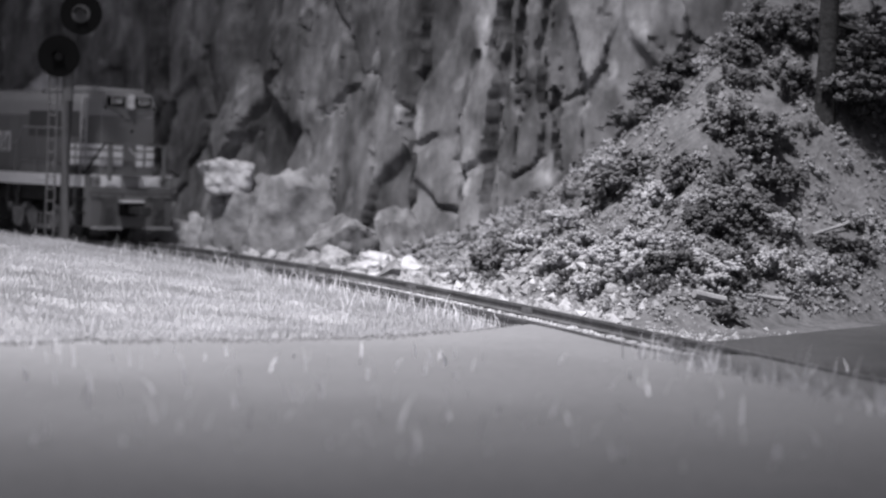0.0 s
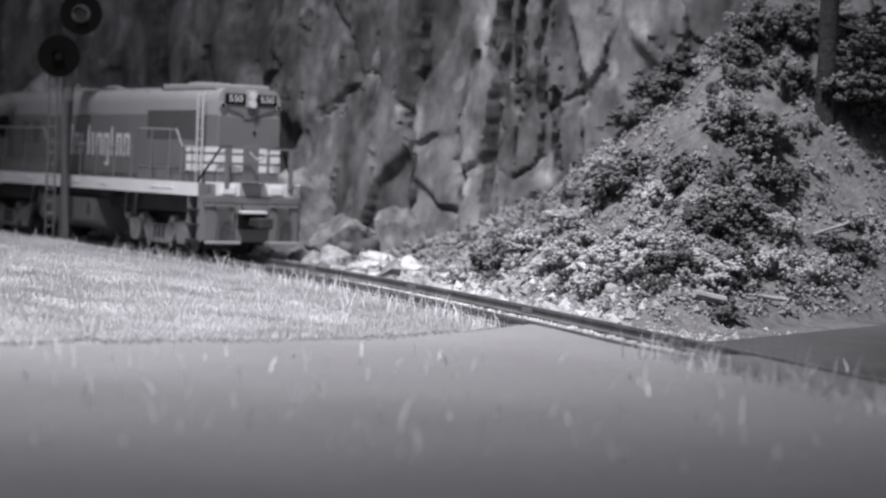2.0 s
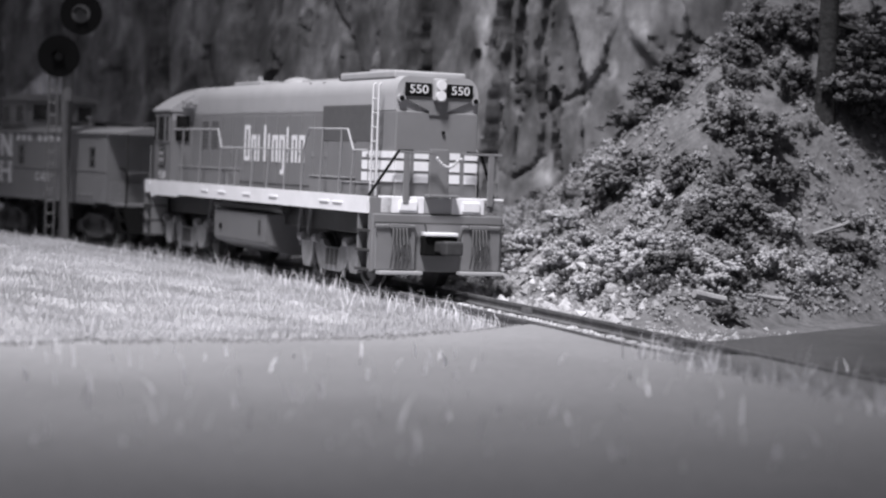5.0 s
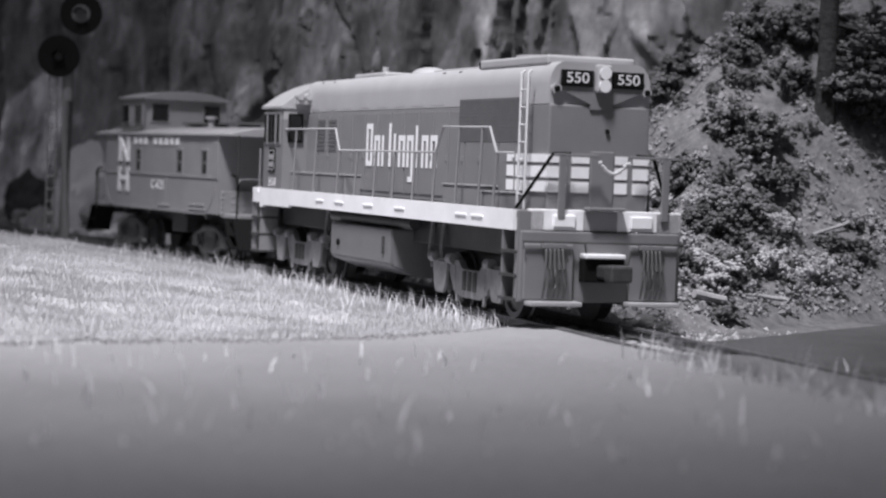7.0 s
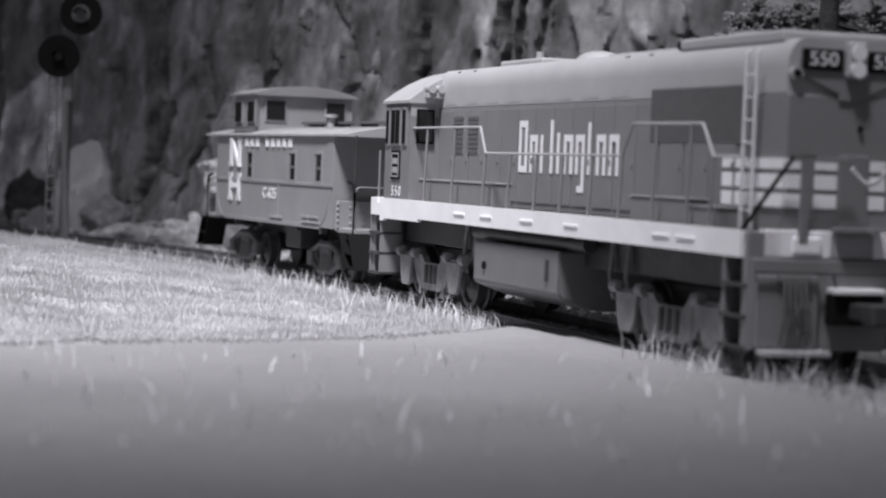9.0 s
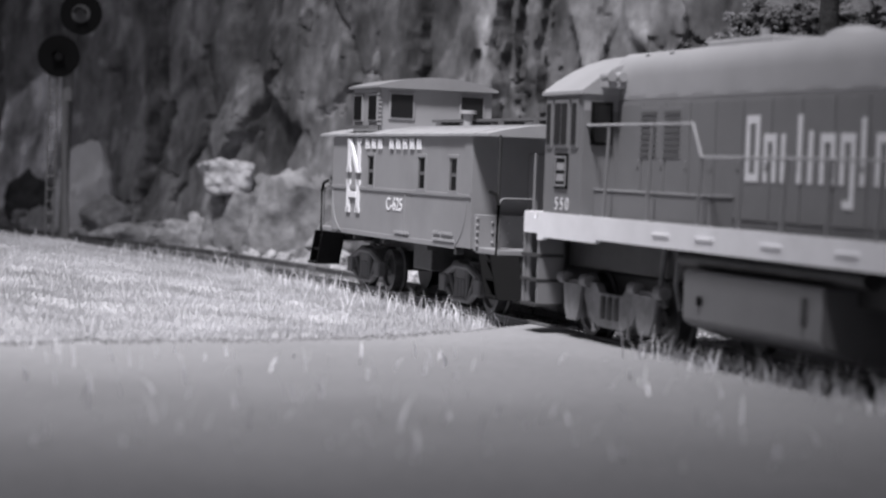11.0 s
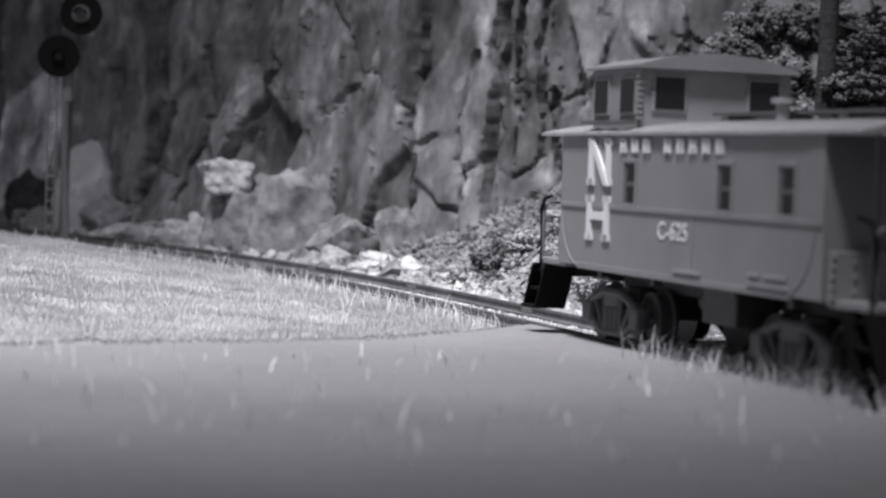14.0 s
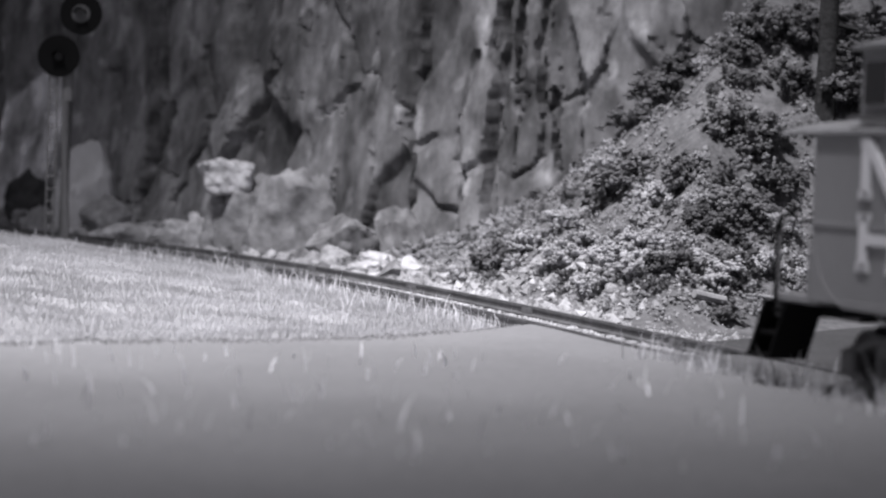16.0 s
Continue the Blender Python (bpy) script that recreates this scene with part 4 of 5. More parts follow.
            prism(bm, [(e0, 12.6), (e1, 12.6), (e1 + sx * 4.6, 4.2), (e0 + sx * 4.6, 4.2)], s * 11.0, s * 11.6)
            st = part("step_well", bm, M_BLACK, t)
            for z in (4.2, 7.6, 11.0):
                part("tread", B(min(e0, e1) + sx * 0.55 * (12.6 - z), max(e0, e1) + sx * 0.55 * (12.6 - z), min(s * 11.5, s * (17.4 - (z - 4.2) * 0.25)), max(s * 11.5, s * (17.4 - (z - 4.2) * 0.25)), z, z + 0.6, 0.1), M_BLACK, st)
        part("brake_wheel", rod(bmesh.new(), [(xo, 7.5 * sx, 20.0), (xo + 0.5, 7.5 * sx, 20.0)], 2.6, 16), M_DARK, t, smooth=40)
        part("brake_staff", rod(bmesh.new(), [(xo, 7.5 * sx, 13.6), (xo, 7.5 * sx, 20.0)], 0.3, 6), M_DARK, t)
        part("end_door", B(min(xe, xe + sx * 0.4), max(xe, xe + sx * 0.4), -4.5, 4.5, 14, 33, 0.15), M_CABOOSE, body)
        part("coupler", B(min(xo, xo + sx * 9), max(xo, xo + sx * 9), -1.6, 1.6, 9.4, 12.0, 0.4), M_STEEL, t)
    for sx, xe in ((1, X1), (-1, X0)):
        a, b = sorted((xe + sx * 1.0, xe + sx * 1.7))
        pl = part("riveted_plate", B(a, b, -16.3, 16.3, 13.0, 20.4, 0.15), M_CABOOSE, t, "riveted plate across the end of the body")
        for y in (-15.9, -12.6, -9.2, -5.8, 5.8, 9.2, 12.6, 15.9):
            for z in ((13.8, 15.2, 16.6, 18.0, 19.4) if abs(y) > 15 else (14.6, 16.6, 18.6)):
                part("rivet", B(min(xe + sx * 1.6, xe + sx * 1.95), max(xe + sx * 1.6, xe + sx * 1.95), y - 0.27, y + 0.27, z, z + 0.5, 0.12), M_ROOFC, pl)
    part("vent_cap", B(57, 58.6, -1, 4, 38.2, 39.4, 0.2), M_DARK, t)
    # underframe and trucks
    part("underframe", B(X0 + 6, X1 - 6, -6, 6, 9.6, 13.2, 0.3), M_DARK, t)
    part("brake_cylinder", rod(bmesh.new(), [(-10, -6, 9.5), (4, -6, 9.5)], 2.4, 14), M_DARK, t, smooth=40)
    part("battery_box", B(2, 14, -13.5, -6, 7.0, 13.2, 0.3), M_DARK, t)
    for cx in (-37.0, 30.0):
        tr = part("truck", B(cx - 4, cx + 4, -9, 9, 4.5, 10, 0.4), M_DARK, t, "black sprung truck")
        for side in (-1, 1):
            y = side * 11.0
            for dx in (-10.5, 10.5):
                wheel(tr, cx + dx, side * 9.6, 4.9, M_STEEL)
                part("journal_box", B(cx + dx - 1.9, cx + dx + 1.9, min(y, y + side * 2.0), max(y, y + side * 2.0), 3.2, 7.0, 0.4), M_HOSE, tr)
            bm = bmesh.new()
            yf = y + side
            for pts, r in (([(cx - 12.4, yf, 6.2), (cx - 8, yf, 7.6), (cx - 4, yf, 8.9), (cx + 4, yf, 8.9), (cx + 8, yf, 7.6), (cx + 12.4, yf, 6.2)], 0.8),
                           ([(cx - 11, yf, 5.0), (cx - 4.6, yf, 2.0), (cx + 4.6, yf, 2.0), (cx + 11, yf, 5.0)], 0.7),
                           ([(cx - 3.4, yf, 8.6), (cx - 3.4, yf, 2.2)], 0.6), ([(cx + 3.4, yf, 8.6), (cx + 3.4, yf, 2.2)], 0.6),
                           ([(cx - 4.2, yf, 2.4), (cx - 7.6, yf, 7.2)], 0.5), ([(cx + 4.2, yf, 2.4), (cx + 7.6, yf, 7.2)], 0.5)):
                rod(bm, pts, r, 8)
            part("side_frame", bm, M_HOSE, tr, smooth=40)
            for dx in (-2, 0, 2):
                part("spring", rod(bmesh.new(), [(cx + dx, y + side, 2.6), (cx + dx, y + side, 6.4)], 0.85, 8), M_HOSE, tr, smooth=40)
            part("bolster_end", B(cx - 3, cx + 3, min(y, y + side * 1.6), max(y, y + side * 1.6), 6.4, 8.8, 0.3), M_HOSE, tr)
    return t


loco = build_loco()
caboose = build_caboose()


# ---- rocks ----
def boulder_mesh(seed, sx, sy, sz, rough=0.42, cuts=9):
    """A lump of rock with flat broken faces."""
    rng = random.Random(seed)
    bm = bmesh.new()
    bmesh.ops.create_icosphere(bm, subdivisions=4, radius=1.0)
    planes = [(Vector((rng.uniform(-1, 1), rng.uniform(-1, 1), rng.uniform(-0.6, 1))).normalized(), rng.uniform(0.5, 0.85)) for _ in range(cuts + 4)]
    for v in bm.verts:
        for n, d in planes:
            k = v.co.dot(n) - d
            if k > 0:
                v.co -= n * k * 0.92
        v.co *= 1 + rough * 0.5 * fbm(v.co.x * 1.7 + seed, v.co.y * 1.7, v.co.z * 1.7, 3) + rough * 0.12 * fbm(v.co.x * 7 + seed, v.co.y * 7, v.co.z * 7, 3)
        v.co = Vector((v.co.x * sx, v.co.y * sy, v.co.z * sz))
    return bm


def boulder(x, y, z, sx, sy, sz, turn, seed, mat, label, group="boulders at the foot of the cliff"):
    ob = part("boulder", boulder_mesh(seed, sx, sy, sz), mat, smooth=28)
    ob.matrix_basis = pose(x * MM, y * MM, z * MM, 0, 0, turn)
    return tagged(ob, label, "boulder", group)


def crag(x, y, z, sx, sy, sz, turn, seed, mat, label, group="boulders at the foot of the cliff"):
    """A squared block of rock with worn edges and a rough face."""
    bm = bmesh.new()
    bmesh.ops.create_cube(bm, size=2.0)
    bmesh.ops.subdivide_edges(bm, edges=bm.edges[:], cuts=13, use_grid_fill=True)
    for v in bm.verts:
        p = v.co.copy()
        p *= (1 / max(1e-6, (abs(p.x) ** 5 + abs(p.y) ** 5 + abs(p.z) ** 5) ** 0.2)) ** 0.9
        p.x *= 1 - 0.16 * (p.z if seed % 2 == 0 else -p.z)
        k = 1 + 0.26 * fbm(p.x * 1.2 + seed, p.y * 1.2, p.z * 1.2, 3) + 0.06 * fbm(p.x * 4 + seed, p.y * 4, p.z * 4, 4)
        v.co = Vector((p.x * sx / 2, p.y * sy / 2, p.z * sz / 2)) * k
    ob = part("boulder", bm, mat, smooth=32)
    ob.matrix_basis = pose(x * MM, y * MM, z * MM, 0, 4, turn)
    return tagged(ob, label, "boulder", group)


def build_boulders():
    rng = random.Random(11)
    crag(-73.5, 704, 23, 15.5, 14, 11.5, 12, 3, M_BOULDER, "pale overhanging block of rock on the cliff foot")
    crag(-69, 709, 6, 19, 20, 26, -24, 4, M_OUTCROP, "grey upright rock at the cliff foot")
    crag(-52, 706, 8, 26, 22, 36, 30, 10, M_OUTCROP, "grey rounded buttress of rock at the cliff foot")
    boulder(-84, 722, 3, 6, 6, 8, 10, 5, M_BOULDER, "small upright pale rock beside the rails")
    boulder(-166, 829, 9, 19, 7, 15, -40, 7, M_DARKROCK, "dark low boulder in front of a pale rock face")
    boulder(-138, 800, 13, 15, 12, 25, 35, 8, M_PALE_SLAB, "tall pale leaning rock beside the track")
    boulder(-127, 790, 5, 13, 9, 11, 10, 14, M_BOULDER, "low pale broken rock beside the track")
    boulder(-30, 660, 6, 14, 10, 9, 30, 9, M_ROCK, "grey slab of fallen rock at the cliff foot")
    boulder(-12, 652, 7, 11, 9, 13, 60, 10, M_ROCK, "grey wedge of rock leaning on the cliff")
    for k in range(95):
        s = rng.uniform(-470, -150)
        d = rng.uniform(17, 40) if s < -215 else rng.uniform(14, 30)
        x, y, a = rail_at(s, d)
        r = rng.uniform(1.6, 4.5) * (0.75 if d < 20 else 1.2) * (1.7 if s < -290 else 1)
        boulder(x, y, ground_z(x, y) + r * 0.25, r * rng.uniform(1, 1.7), r * rng.uniform(0.8, 1.3), r * rng.uniform(0.6, 1.1), rng.uniform(0, 180), 30 + k, M_BOULDER if rng.random() < 0.75 else M_ROCK, "broken pale rock lying beside the track")
    # crumbled stone in between
    verts, faces = [], []
    nr = np.random.RandomState(8)
    for k in range(9500):
        s = nr.uniform(-520, 60)
        d = 14 + abs(nr.normal(0, 13))
        x, y, a = rail_at(s, d)
        if s > 40 and beyond_road(x, y) < 1:
            continue
        r = nr.uniform(0.3, 1.0) * (2.2 if nr.rand() < 0.18 else 1)
        r *= 0.45 if s > 0 else 1
        z = ground_z(x, y) + r * 0.2
        q = Euler(nr.uniform(0, 6, 3)).to_matrix()
        i = len(verts)
        for p in ((1, 0, 0), (-1, 0, 0), (0, 1, 0), (0, -1, 0), (0, 0, 0.8), (0, 0, -0.8)):
            v = q @ Vector(p) * r * nr.uniform(0.7, 1.3)
            verts.append((x + v.x, y + v.y, z + v.z))
        faces += [(i, i + 2, i + 4), (i + 2, i + 1, i + 4), (i + 1, i + 3, i + 4), (i + 3, i, i + 4), (i + 2, i, i + 5), (i + 1, i + 2, i + 5), (i + 3, i + 1, i + 5), (i, i + 3, i + 5)]
    tagged(flat("rubble", verts, faces, M_BOULDER), "pale broken stone along the foot of the rocks", "rubble", kind="stuff")


# ---- bushes ----
def bush_mesh(name, seed, mat, twigs, lumps):
    """A crumbly clump of foam foliage, about 1 mm in radius before it is sized: knots on twigs, each a bunch of small lumps."""
    rng = random.Random(seed)
    verts, faces = [], []
    octa = [Vector(p) for p in ((1, 0, 0), (-1, 0, 0), (0, 1, 0), (0, -1, 0), (0, 0, 1), (0, 0, -1))]
    octf = ((0, 2, 4), (2, 1, 4), (1, 3, 4), (3, 0, 4), (2, 0, 5), (1, 2, 5), (3, 1, 5), (0, 3, 5))

    def lump(c, r):
        q = Euler((rng.uniform(0, 6), rng.uniform(0, 6), rng.uniform(0, 6))).to_matrix()
        i = len(verts)
        verts.extend(tuple(c + q @ v * r * rng.uniform(0.75, 1.2)) for v in octa)
        faces.extend(tuple(i + j for j in f) for f in octf)

    for k in range(twigs):
        d = Vector((rng.gauss(0, 1), rng.gauss(0, 1), rng.gauss(0.35, 0.8))).normalized()
        far = rng.uniform(0.3, 1.0) ** 0.6 * (1 + 0.8 * fbm(d.x * 1.6 + seed, d.y * 1.6, d.z * 1.6, 3))
        c = Vector((d.x * far, d.y * far, max(d.z, -0.25) * far * 0.85))
        r = rng.uniform(0.10, 0.20)
        lump(c, r)
        for j in range(lumps):
            n = Vector((rng.gauss(0, 1), rng.gauss(0, 1), rng.gauss(0.15, 1))).normalized()
            lump(c + n * r * rng.uniform(0.7, 1.25), rng.uniform(0.045, 0.10))
    me = bpy.data.meshes.new(name)
    me.from_pydata((np.array(verts) * MM).tolist(), [], faces)
    me.materials.append(mat)
    me.shade_smooth()
    return me


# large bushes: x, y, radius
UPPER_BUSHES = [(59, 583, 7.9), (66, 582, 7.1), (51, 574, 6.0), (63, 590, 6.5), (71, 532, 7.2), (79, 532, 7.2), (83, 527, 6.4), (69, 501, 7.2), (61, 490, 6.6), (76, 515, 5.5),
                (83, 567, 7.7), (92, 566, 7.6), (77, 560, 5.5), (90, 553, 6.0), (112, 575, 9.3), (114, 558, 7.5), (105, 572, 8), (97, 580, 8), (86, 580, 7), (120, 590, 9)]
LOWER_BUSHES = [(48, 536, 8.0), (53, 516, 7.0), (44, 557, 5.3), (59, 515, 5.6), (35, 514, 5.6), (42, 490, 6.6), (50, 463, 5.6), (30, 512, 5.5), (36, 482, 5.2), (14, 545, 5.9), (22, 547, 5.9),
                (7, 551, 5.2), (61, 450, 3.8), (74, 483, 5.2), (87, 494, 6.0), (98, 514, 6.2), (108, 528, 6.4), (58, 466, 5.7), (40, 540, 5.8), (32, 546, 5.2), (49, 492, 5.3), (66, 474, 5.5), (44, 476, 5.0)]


def build_bushes():
    dark = [bush_mesh("bush", 100 + k, M_BUSH, 46, 9) for k in range(4)]
    pale = [bush_mesh("bush", 200 + k, M_BUSH_PALE, 40, 8) for k in range(5)]
    rng = random.Random(21)

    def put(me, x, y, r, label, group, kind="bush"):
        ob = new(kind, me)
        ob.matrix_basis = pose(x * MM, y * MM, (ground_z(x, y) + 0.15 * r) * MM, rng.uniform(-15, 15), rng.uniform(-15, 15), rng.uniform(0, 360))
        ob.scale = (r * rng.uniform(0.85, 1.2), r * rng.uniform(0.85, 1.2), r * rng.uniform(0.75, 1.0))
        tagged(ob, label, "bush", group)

    big = [bush_mesh("bush", 120 + k, M_BUSH, 110, 11) for k in range(4)]
    big_pale = [bush_mesh("bush", 140 + k, M_BUSH_PALE, 110, 11) for k in range(3)]
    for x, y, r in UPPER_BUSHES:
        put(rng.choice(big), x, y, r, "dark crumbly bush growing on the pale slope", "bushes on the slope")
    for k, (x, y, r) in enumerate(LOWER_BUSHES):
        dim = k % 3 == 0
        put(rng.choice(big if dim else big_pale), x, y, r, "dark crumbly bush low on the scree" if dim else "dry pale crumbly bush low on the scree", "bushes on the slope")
    tries = made = 0
    while made < 460 and tries < 9000:
        tries += 1
        x, y = rng.uniform(-30, 260), rng.uniform(430, 700)
        far, (s, d) = beyond_road(x, y), track_sd(x, y)
        if far < 3 or far > 130 or s < -200 or d < 17 or 784 + 3706 * x / y > 1640:
            continue
        low = smooth(70, 0, far)
        if rng.random() > 0.35 + 0.65 * low:
            continue
        if fbm(x / 26, y / 26, 4.4, 2) < -0.45:
            continue
        r = rng.uniform(1.8, 4.2) * (0.7 if far < 8 else 1)
        pick = dark if rng.random() < (0.08 if s < -40 else 0.28) + 0.3 * (1 - low) else pale
        put(rng.choice(pick), x, y, r, "small dry bush among pale scree" if pick is pale else "small dark bush among pale scree", "scrub on the slope", "shrub" if pick is pale else "bush")
        made += 1
    # fine scatter over the bare slope
    verts, faces = [], []
    nr = np.random.RandomState(31)
    while len(verts) < 6 * 17000:
        x, y = nr.uniform(-30, 150), nr.uniform(435, 650)
        far = beyond_road(x, y)
        if far < 2 or track_sd(x, y)[1] < 16 or fbm(x / 7, y / 7, 1.3, 3) < -0.12:
            continue
        r = nr.uniform(0.25, 0.75) * (1.7 if nr.rand() < 0.12 else 1)
        c = Vector((x, y, ground_z(x, y) + r * 0.35))
        q = Euler(nr.uniform(0, 6, 3)).to_matrix()
        i = len(verts)
        for p in ((1, 0, 0), (-1, 0, 0), (0, 1, 0), (0, -1, 0), (0, 0, 0.9), (0, 0, -0.9)):
            verts.append(tuple(c + q @ Vector(p) * r * nr.uniform(0.7, 1.3)))
        faces += [(i, i + 2, i + 4), (i + 2, i + 1, i + 4), (i + 1, i + 3, i + 4), (i + 3, i, i + 4), (i + 2, i, i + 5), (i + 1, i + 2, i + 5), (i + 3, i + 1, i + 5), (i, i + 3, i + 5)]
    tagged(flat("leaf_litter", verts, faces, M_LITTER), "fine crumbly litter strewn over the slope", "litter", kind="stuff")
    # twigs and logs
    for k, (x, y, ln, r, turn) in enumerate(((96, 520, 11, 0.45, 20), (100, 505, 9, 0.4, 60), (74, 470, 7, 0.5, 10), (58, 452, 8, 1.0, 25), (30, 520, 8, 0.5, 120), (112, 560, 12, 0.6, -20))):
        z = ground_z(x, y) + 1.5
        bm = rod(bmesh.new(), [(-ln / 2, 0, 0), (-ln / 6, 0.12, 0.1), (ln / 6, -0.08, 0.15), (ln / 2, 0.1, 0.3)], r, 8)
        ob = part("log", bm, M_TWIG, smooth=40)
        ob.matrix_basis = pose(x * MM, y * MM, z * MM, 0, rng.uniform(-20, 20), turn)
        tagged(ob, "bleached dry branch lying in the scrub", "branch", "fallen branches")


# ---- the tree on the slope ----
def build_tree():
    x, y = 98.5, 549.0
    z = ground_z(x, y) - 2
    t = thing("tree", "dark pine with a bare trunk on the slope", "tree")
    t.matrix_basis = pose(x * MM, y * MM, z * MM)
    bm = bmesh.new()
    pts = [Vector((0.5 * fbm(k, 1, 1), 0.5 * fbm(k, 2, 1), k * 9.0 - 8.0)) for k in range(15)]
    n, rings = 12, []
    for k, p in enumerate(pts):
        r = 2.9 - 0.12 * k + (1.2 if k == 0 else 0)
        rings.append([bm.verts.new(p + Vector((r * math.cos(a), r * math.sin(a), 0)) * (1 + 0.15 * fbm(math.cos(a) * 2, math.sin(a) * 2, k * 0.6))) for a in (2 * math.pi * j / n for j in range(n))])
    for a, b in zip(rings, rings[1:]):
        for j in range(n):
            bm.faces.new((a[j], a[(j + 1) % n], b[(j + 1) % n], b[j]))
    part("trunk", bm, M_BARK, t, smooth=60)
    rng = random.Random(4)
    me = bush_mesh("foliage", 300, M_BUSH, 46, 9)
    for k in range(16):
        h = rng.uniform(8, 60) if k < 11 else rng.uniform(60, 118)
        a, ln = rng.uniform(-0.7, 0.9) if k < 11 else rng.uniform(0, 6.28), rng.uniform(14, 30)
        end = Vector((math.cos(a) * ln, math.sin(a) * ln * 0.6, h - rng.uniform(0, 9)))
        limb = part("limb", rod(bmesh.new(), [(0, 0, h), tuple(end * 0.5 + Vector((0, 0, h * 0.5 + 1))), tuple(end)], 0.7, 6), M_BARK, t, smooth=40)
        for f in (0.6, 1.0):
            ob = new("foliage", me)
            ob.parent = t
            p = Vector((0, 0, h)).lerp(end, f)
            ob.matrix_basis = pose(p.x * MM, p.y * MM, p.z * MM, rng.uniform(-30, 30), rng.uniform(-30, 30), rng.uniform(0, 360))
            r = rng.uniform(5, 9)
            ob.scale = (r, r, r * 0.7)
    boulder(66, 640, ground_z(66, 640) + 2, 10, 8, 5, 20, 78, M_PALE_SLAB, "smooth pale boulder set in the slope", "boulders on the slope")


# ---- the signal ----
def build_signal():
    t = thing("railway_signal", "two-headed railway signal with round black targets and a ladder", "signal")
    x, y = -127.2, 700.0
    z = -3.0
    t.matrix_basis = pose(x * MM, y * MM, z * MM)
    part("base", B(-4, 4, -4, 4, -3, 3, 0.5), M_MAST, t)
    bm = rod(bmesh.new(), [(0, 0, 2), (0, 0, 50), (0.6, 0, 96)], 2.0, 16)
    part("mast", bm, M_MAST, t, smooth=40)
    bm = bmesh.new()
    for dx in (-5.6, -2.9):
        rod(bm, [(dx, -2.4, 2), (dx, -2.4, 61)], 0.33, 6)
    for h in np.arange(4, 61, 4.1):
        rod(bm, [(-5.6, -2.4, h), (-2.9, -2.4, h)], 0.24, 6)
    part("ladder", bm, M_LADDER, t, "thin ladder up the mast", smooth=40)
    for hx, hz, mat in ((-2.6, 64.5, M_BLACK), (4.4, 78.8, M_BLACK)):
        bm = rod(bmesh.new(), [(hx, -4.0, hz), (hx, -3.4, hz)], 7.0, 40)
        h = part("target", bm, mat, t, "round black target disc", smooth=30)
        part("housing", rod(bmesh.new(), [(hx, -3.4, hz), (hx, 1.5, hz), (hx, 3.0, hz)], 3.0, 20), M_BLACK, h, smooth=30)
        bm = bmesh.new()
        for k in range(13):
            a, b = math.pi * k / 12, math.pi * (k + 1) / 12
            if k < 12:
                q = [bm.verts.new((hx + r * math.cos(c), yy, hz + r * math.sin(c))) for r, c, yy in ((1.7, a, -4), (1.7, b, -4), (1.7, b, -7.5), (1.7, a, -7.5), (1.95, a, -4), (1.95, b, -4), (1.95, b, -7.5), (1.95, a, -7.5))]
                for f in ((0, 1, 2, 3), (7, 6, 5, 4), (3, 2, 6, 7)):
                    bm.faces.new([q[i] for i in f])
        part("hood", bm, M_BLACK, h)
        part("lens", rod(bmesh.new(), [(hx, -4.2, hz), (hx, -3.9, hz)], 1.5 if hz < 70 else 3.0, 20), M_GLASS if hz < 70 else M_SCREEN, h, smooth=30)
        part("bracket", rod(bmesh.new(), [(hx, 0, hz), (0.3, 0, hz)], 1.0, 8), M_MAST, t, smooth=40)


# ---- grass ----
def blades(rows, rng, out_v, out_f):
    """Bent tapering blades: rows of x, y, z, length, width."""
    for x, y, z, ln, w in rows:
        a = rng.uniform(0, 6.283)
        lean = rng.uniform(0.1, 0.75) * ln
        b = rng.uniform(0, 6.283)
        dx, dy = math.cos(b) * lean, math.sin(b) * lean
        cx, cy = math.cos(a) * w / 2, math.sin(a) * w / 2
        up = math.sqrt(max(ln * ln - lean * lean, 0.1))
        i = len(out_v)
        out_v += [(x - cx, y - cy, z - 0.4), (x + cx, y + cy, z - 0.4), (x + dx * 0.35 + cx * 0.7, y + dy * 0.35 + cy * 0.7, z + up * 0.55),
                  (x + dx * 0.35 - cx * 0.7, y + dy * 0.35 - cy * 0.7, z + up * 0.55), (x + dx, y + dy, z + up)]
        out_f += [(i, i + 1, i + 2, i + 3), (i + 3, i + 2, i + 4)]


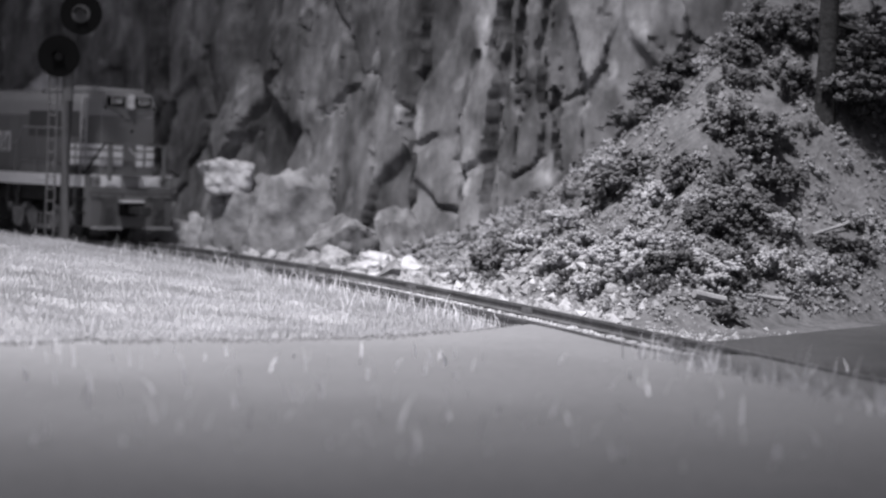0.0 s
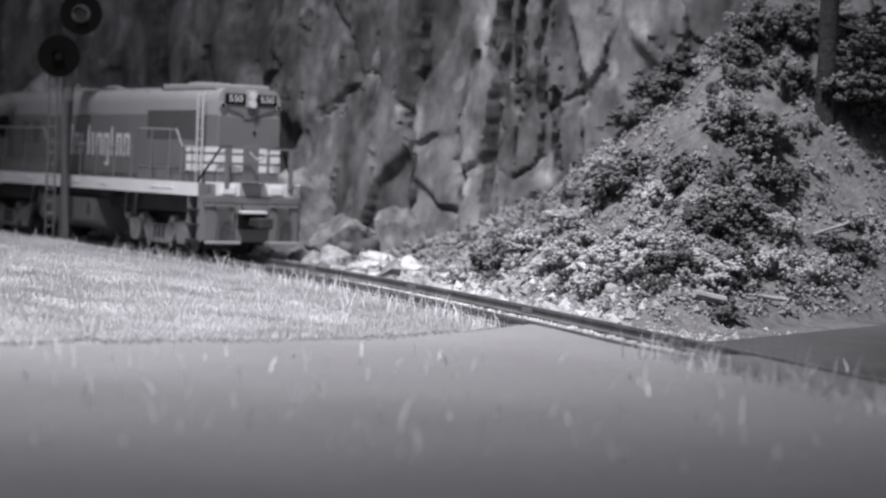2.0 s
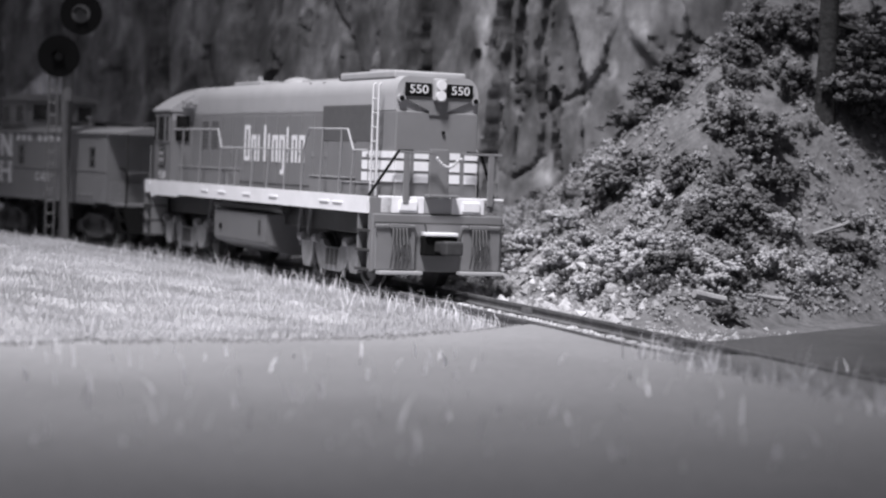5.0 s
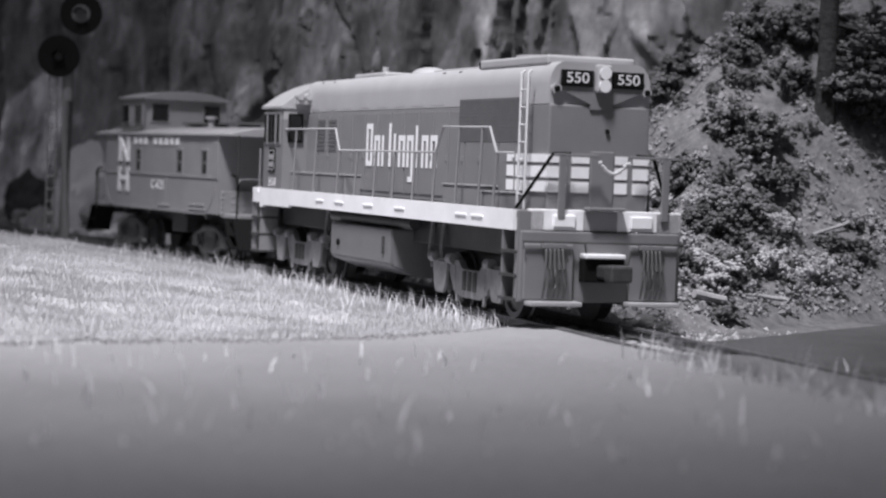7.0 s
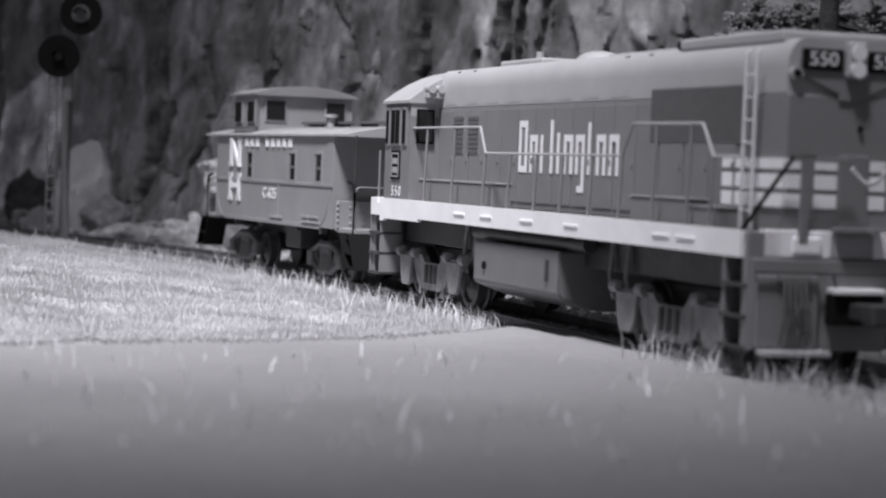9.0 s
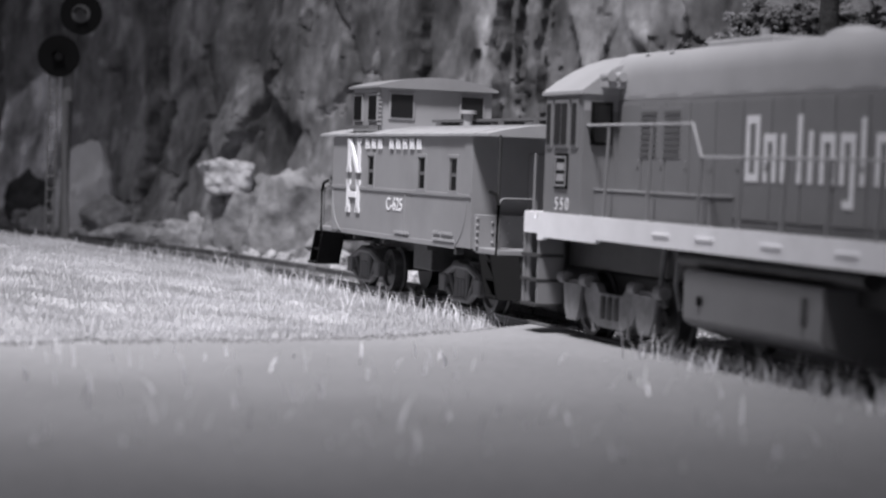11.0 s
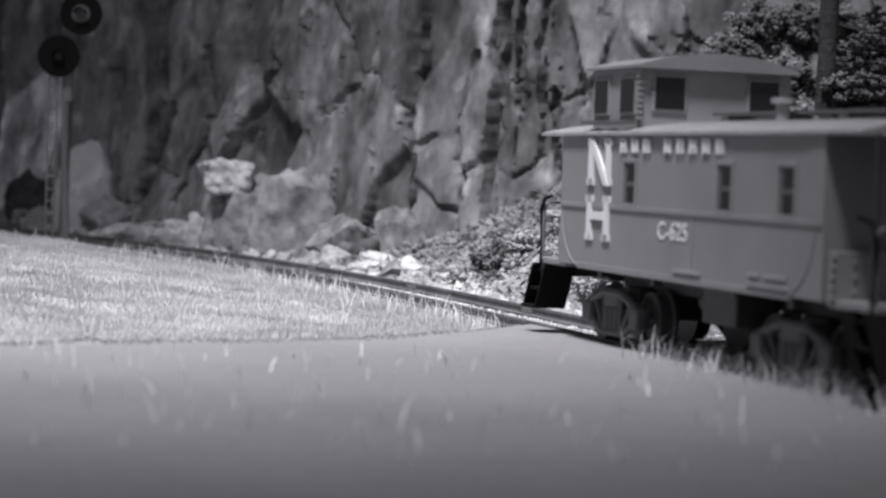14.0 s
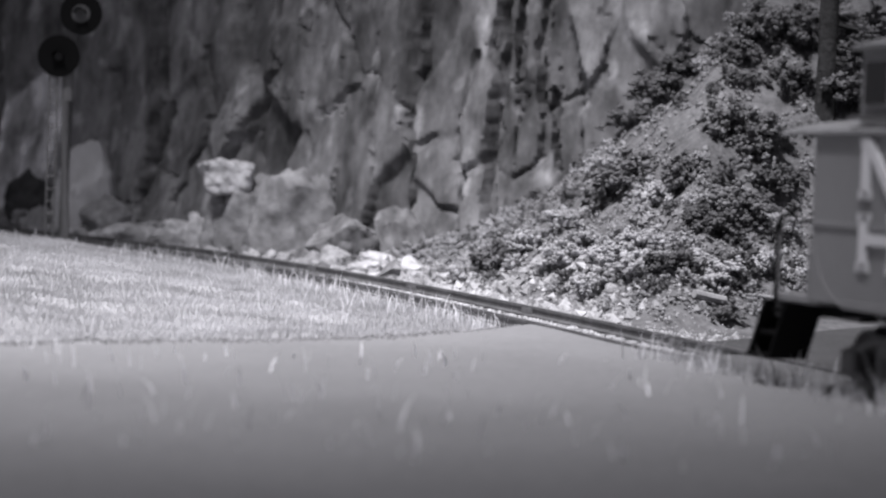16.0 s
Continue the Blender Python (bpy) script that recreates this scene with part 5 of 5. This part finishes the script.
def build_grass():
    rng = np.random.RandomState(3)
    v, f, rows = [], [], []
    while len(rows) < 75000:
        x, y = rng.uniform(-190, 24), rng.uniform(300, 700)
        e = y - edge_y(x) - 3 - 6 * fbm(x / 9, y / 9, 2.7, 3)
        if e < 0 or abs(x) > 0.235 * y + 6:
            continue
        s, d = track_sd(x, y)
        if d > -11.5 or (d > -15 and rng.rand() < 0.6):
            continue
        if y > 620 and rng.rand() < 0.5:
            continue
        if e < 6 and rng.rand() < 0.55:
            continue
        ln = rng.uniform(0.6, 1.7) * (0.6 if e < 8 else 1) * (1.5 if d > -24 and rng.rand() < 0.35 else 1)
        rows.append((x, y, ground_z(x, y), ln, rng.uniform(0.10, 0.22)))
    blades(rows, rng, v, f)
    tagged(flat("grass", v, f, M_GRASS), "short pale dry static grass on the bank", "grass", kind="stuff")
    # taller straws near the rails
    v, f, rows = [], [], []
    for k in range(800):
        s = 62 - 330 * rng.rand() ** 1.6
        d = -13 - abs(rng.normal(0, 7))
        x, y, a = rail_at(s, d)
        if y - edge_y(x) < 2:
            continue
        rows.append((x, y, ground_z(x, y), rng.uniform(2.0, 6.0), rng.uniform(0.16, 0.3)))
    for k in range(900):
        x, y = rng.uniform(-150, 20), rng.uniform(320, 640)
        if y - edge_y(x) < 4 or track_sd(x, y)[1] > -14:
            continue
        rows.append((x, y, ground_z(x, y), rng.uniform(1.6, 4.6), rng.uniform(0.12, 0.26)))
    v, f = [], []
    blades(rows, rng, v, f)
    tagged(flat("straw", v, f, M_STRAW), "tall bleached straws standing beside the rails", "grass", kind="stuff")
    # tufts by the road, and single straws on it
    for k, s in enumerate((98, 104, 113, 121, 128, 137, 143, 152, 160, 171, 182)):
        v, f, rows = [], [], []
        cx, cy, a = rail_at(s, -13.5 - rng.uniform(0, 3))
        for j in range(34):
            rows.append((cx + rng.normal(0, 1.8), cy + rng.normal(0, 1.8), 0.1, rng.uniform(2.0, 5.2) * (1.5 if rng.rand() < 0.1 else 1), rng.uniform(0.15, 0.32)))
        blades(rows, rng, v, f)
        tagged(flat("grass_tuft", v, f, M_STRAW if k % 3 == 0 else M_GRASS), "small tuft of dry grass at the edge of the road", "grass tuft", "tufts beside the road")
    v, f, rows = [], [], []
    for k in range(190):
        y = rng.uniform(215, 335)
        x = rng.uniform(-0.2, 0.2) * y
        if y > edge_y(x) - 6:
            continue
        rows.append((x, y, -0.7, rng.uniform(1.0, 3.8), rng.uniform(0.2, 0.55)))
    blades(rows, rng, v, f)
    tagged(flat("loose_straw", v, f, M_STRAW), "single dry straws sticking up from the road", "grass", kind="stuff")


def build_crumbs():
    """Loose earth along the ragged edge between grass and road."""
    rng = np.random.RandomState(12)
    verts, faces = [], []
    for k in range(1500):
        x = rng.uniform(-95, 20)
        y = edge_y(x) + 1 + 6 * fbm(x / 9, 3, 2.7, 3) + rng.normal(0.5, 2.4)
        r = rng.uniform(0.12, 0.5)
        z = max(ground_z(x, y), -1.2) + 0.1
        i = len(verts)
        for p in ((1, 0, 0), (-1, 0, 0), (0, 1, 0), (0, -1, 0), (0, 0, 0.9)):
            verts.append((x + p[0] * r * rng.uniform(0.6, 1.4), y + p[1] * r * rng.uniform(0.6, 1.4), z + p[2] * r))
        faces += [(i, i + 2, i + 4), (i + 2, i + 1, i + 4), (i + 1, i + 3, i + 4), (i + 3, i, i + 4)]
    tagged(flat("loose_earth", verts, faces, M_CRUMB), "loose crumbs of earth along the grass edge", "earth", kind="stuff")


build_crumbs()
build_boulders()
build_bushes()
build_tree()
build_signal()
build_grass()


# ---- what moves ----
TRAIN = [(0, -404.8), (0.5, -380.3), (1, -355.7), (1.5, -331.4), (2, -307.5), (2.5, -282.7), (3, -257.7), (3.5, -232.5), (4, -208.6),
         (4.75, -172), (5.5, -135), (6.5, -85.6), (7, -60.9), (7.5, -36.5), (8, -11.5), (8.5, 12.8), (9, 37.5), (9.8, 76.8), (10.6, 116),
         (11.5, 160), (12, 184.4), (12.5, 208.9), (13, 233.4), (13.5, 257.9), (14, 282.3), (14.5, 306.2), (15, 330.1), (15.5, 353.8), (16, 377.0)]
GAP = 173.4


def riding(s, reach):
    """The pose of a car whose trucks stand reach mm before and behind s."""
    ax, ay, _ = rail_at(s + reach)
    bx, by, _ = rail_at(s - reach)
    return pose((ax + bx) / 2 * MM, (ay + by) / 2 * MM, 0, 0, 0, math.degrees(math.atan2(ay - by, ax - bx)))


def motions():
    walk(loco, [(t, riding(s, 63)) for t, s in TRAIN])
    walk(caboose, [(t, riding(s - GAP, 35)) for t, s in TRAIN])
    # every wheel rolls with the distance run
    steps = [k * 2 / 15 for k in range(121)]
    run = np.interp(steps, [t for t, _ in TRAIN], [s for _, s in TRAIN])
    for w, x, y, r in WHEELS:
        walk(w, [(t, pose(x * MM, y * MM, r * MM, 0, math.degrees((s - run[0]) / r), 0)) for t, s in zip(steps, run)])


motions()
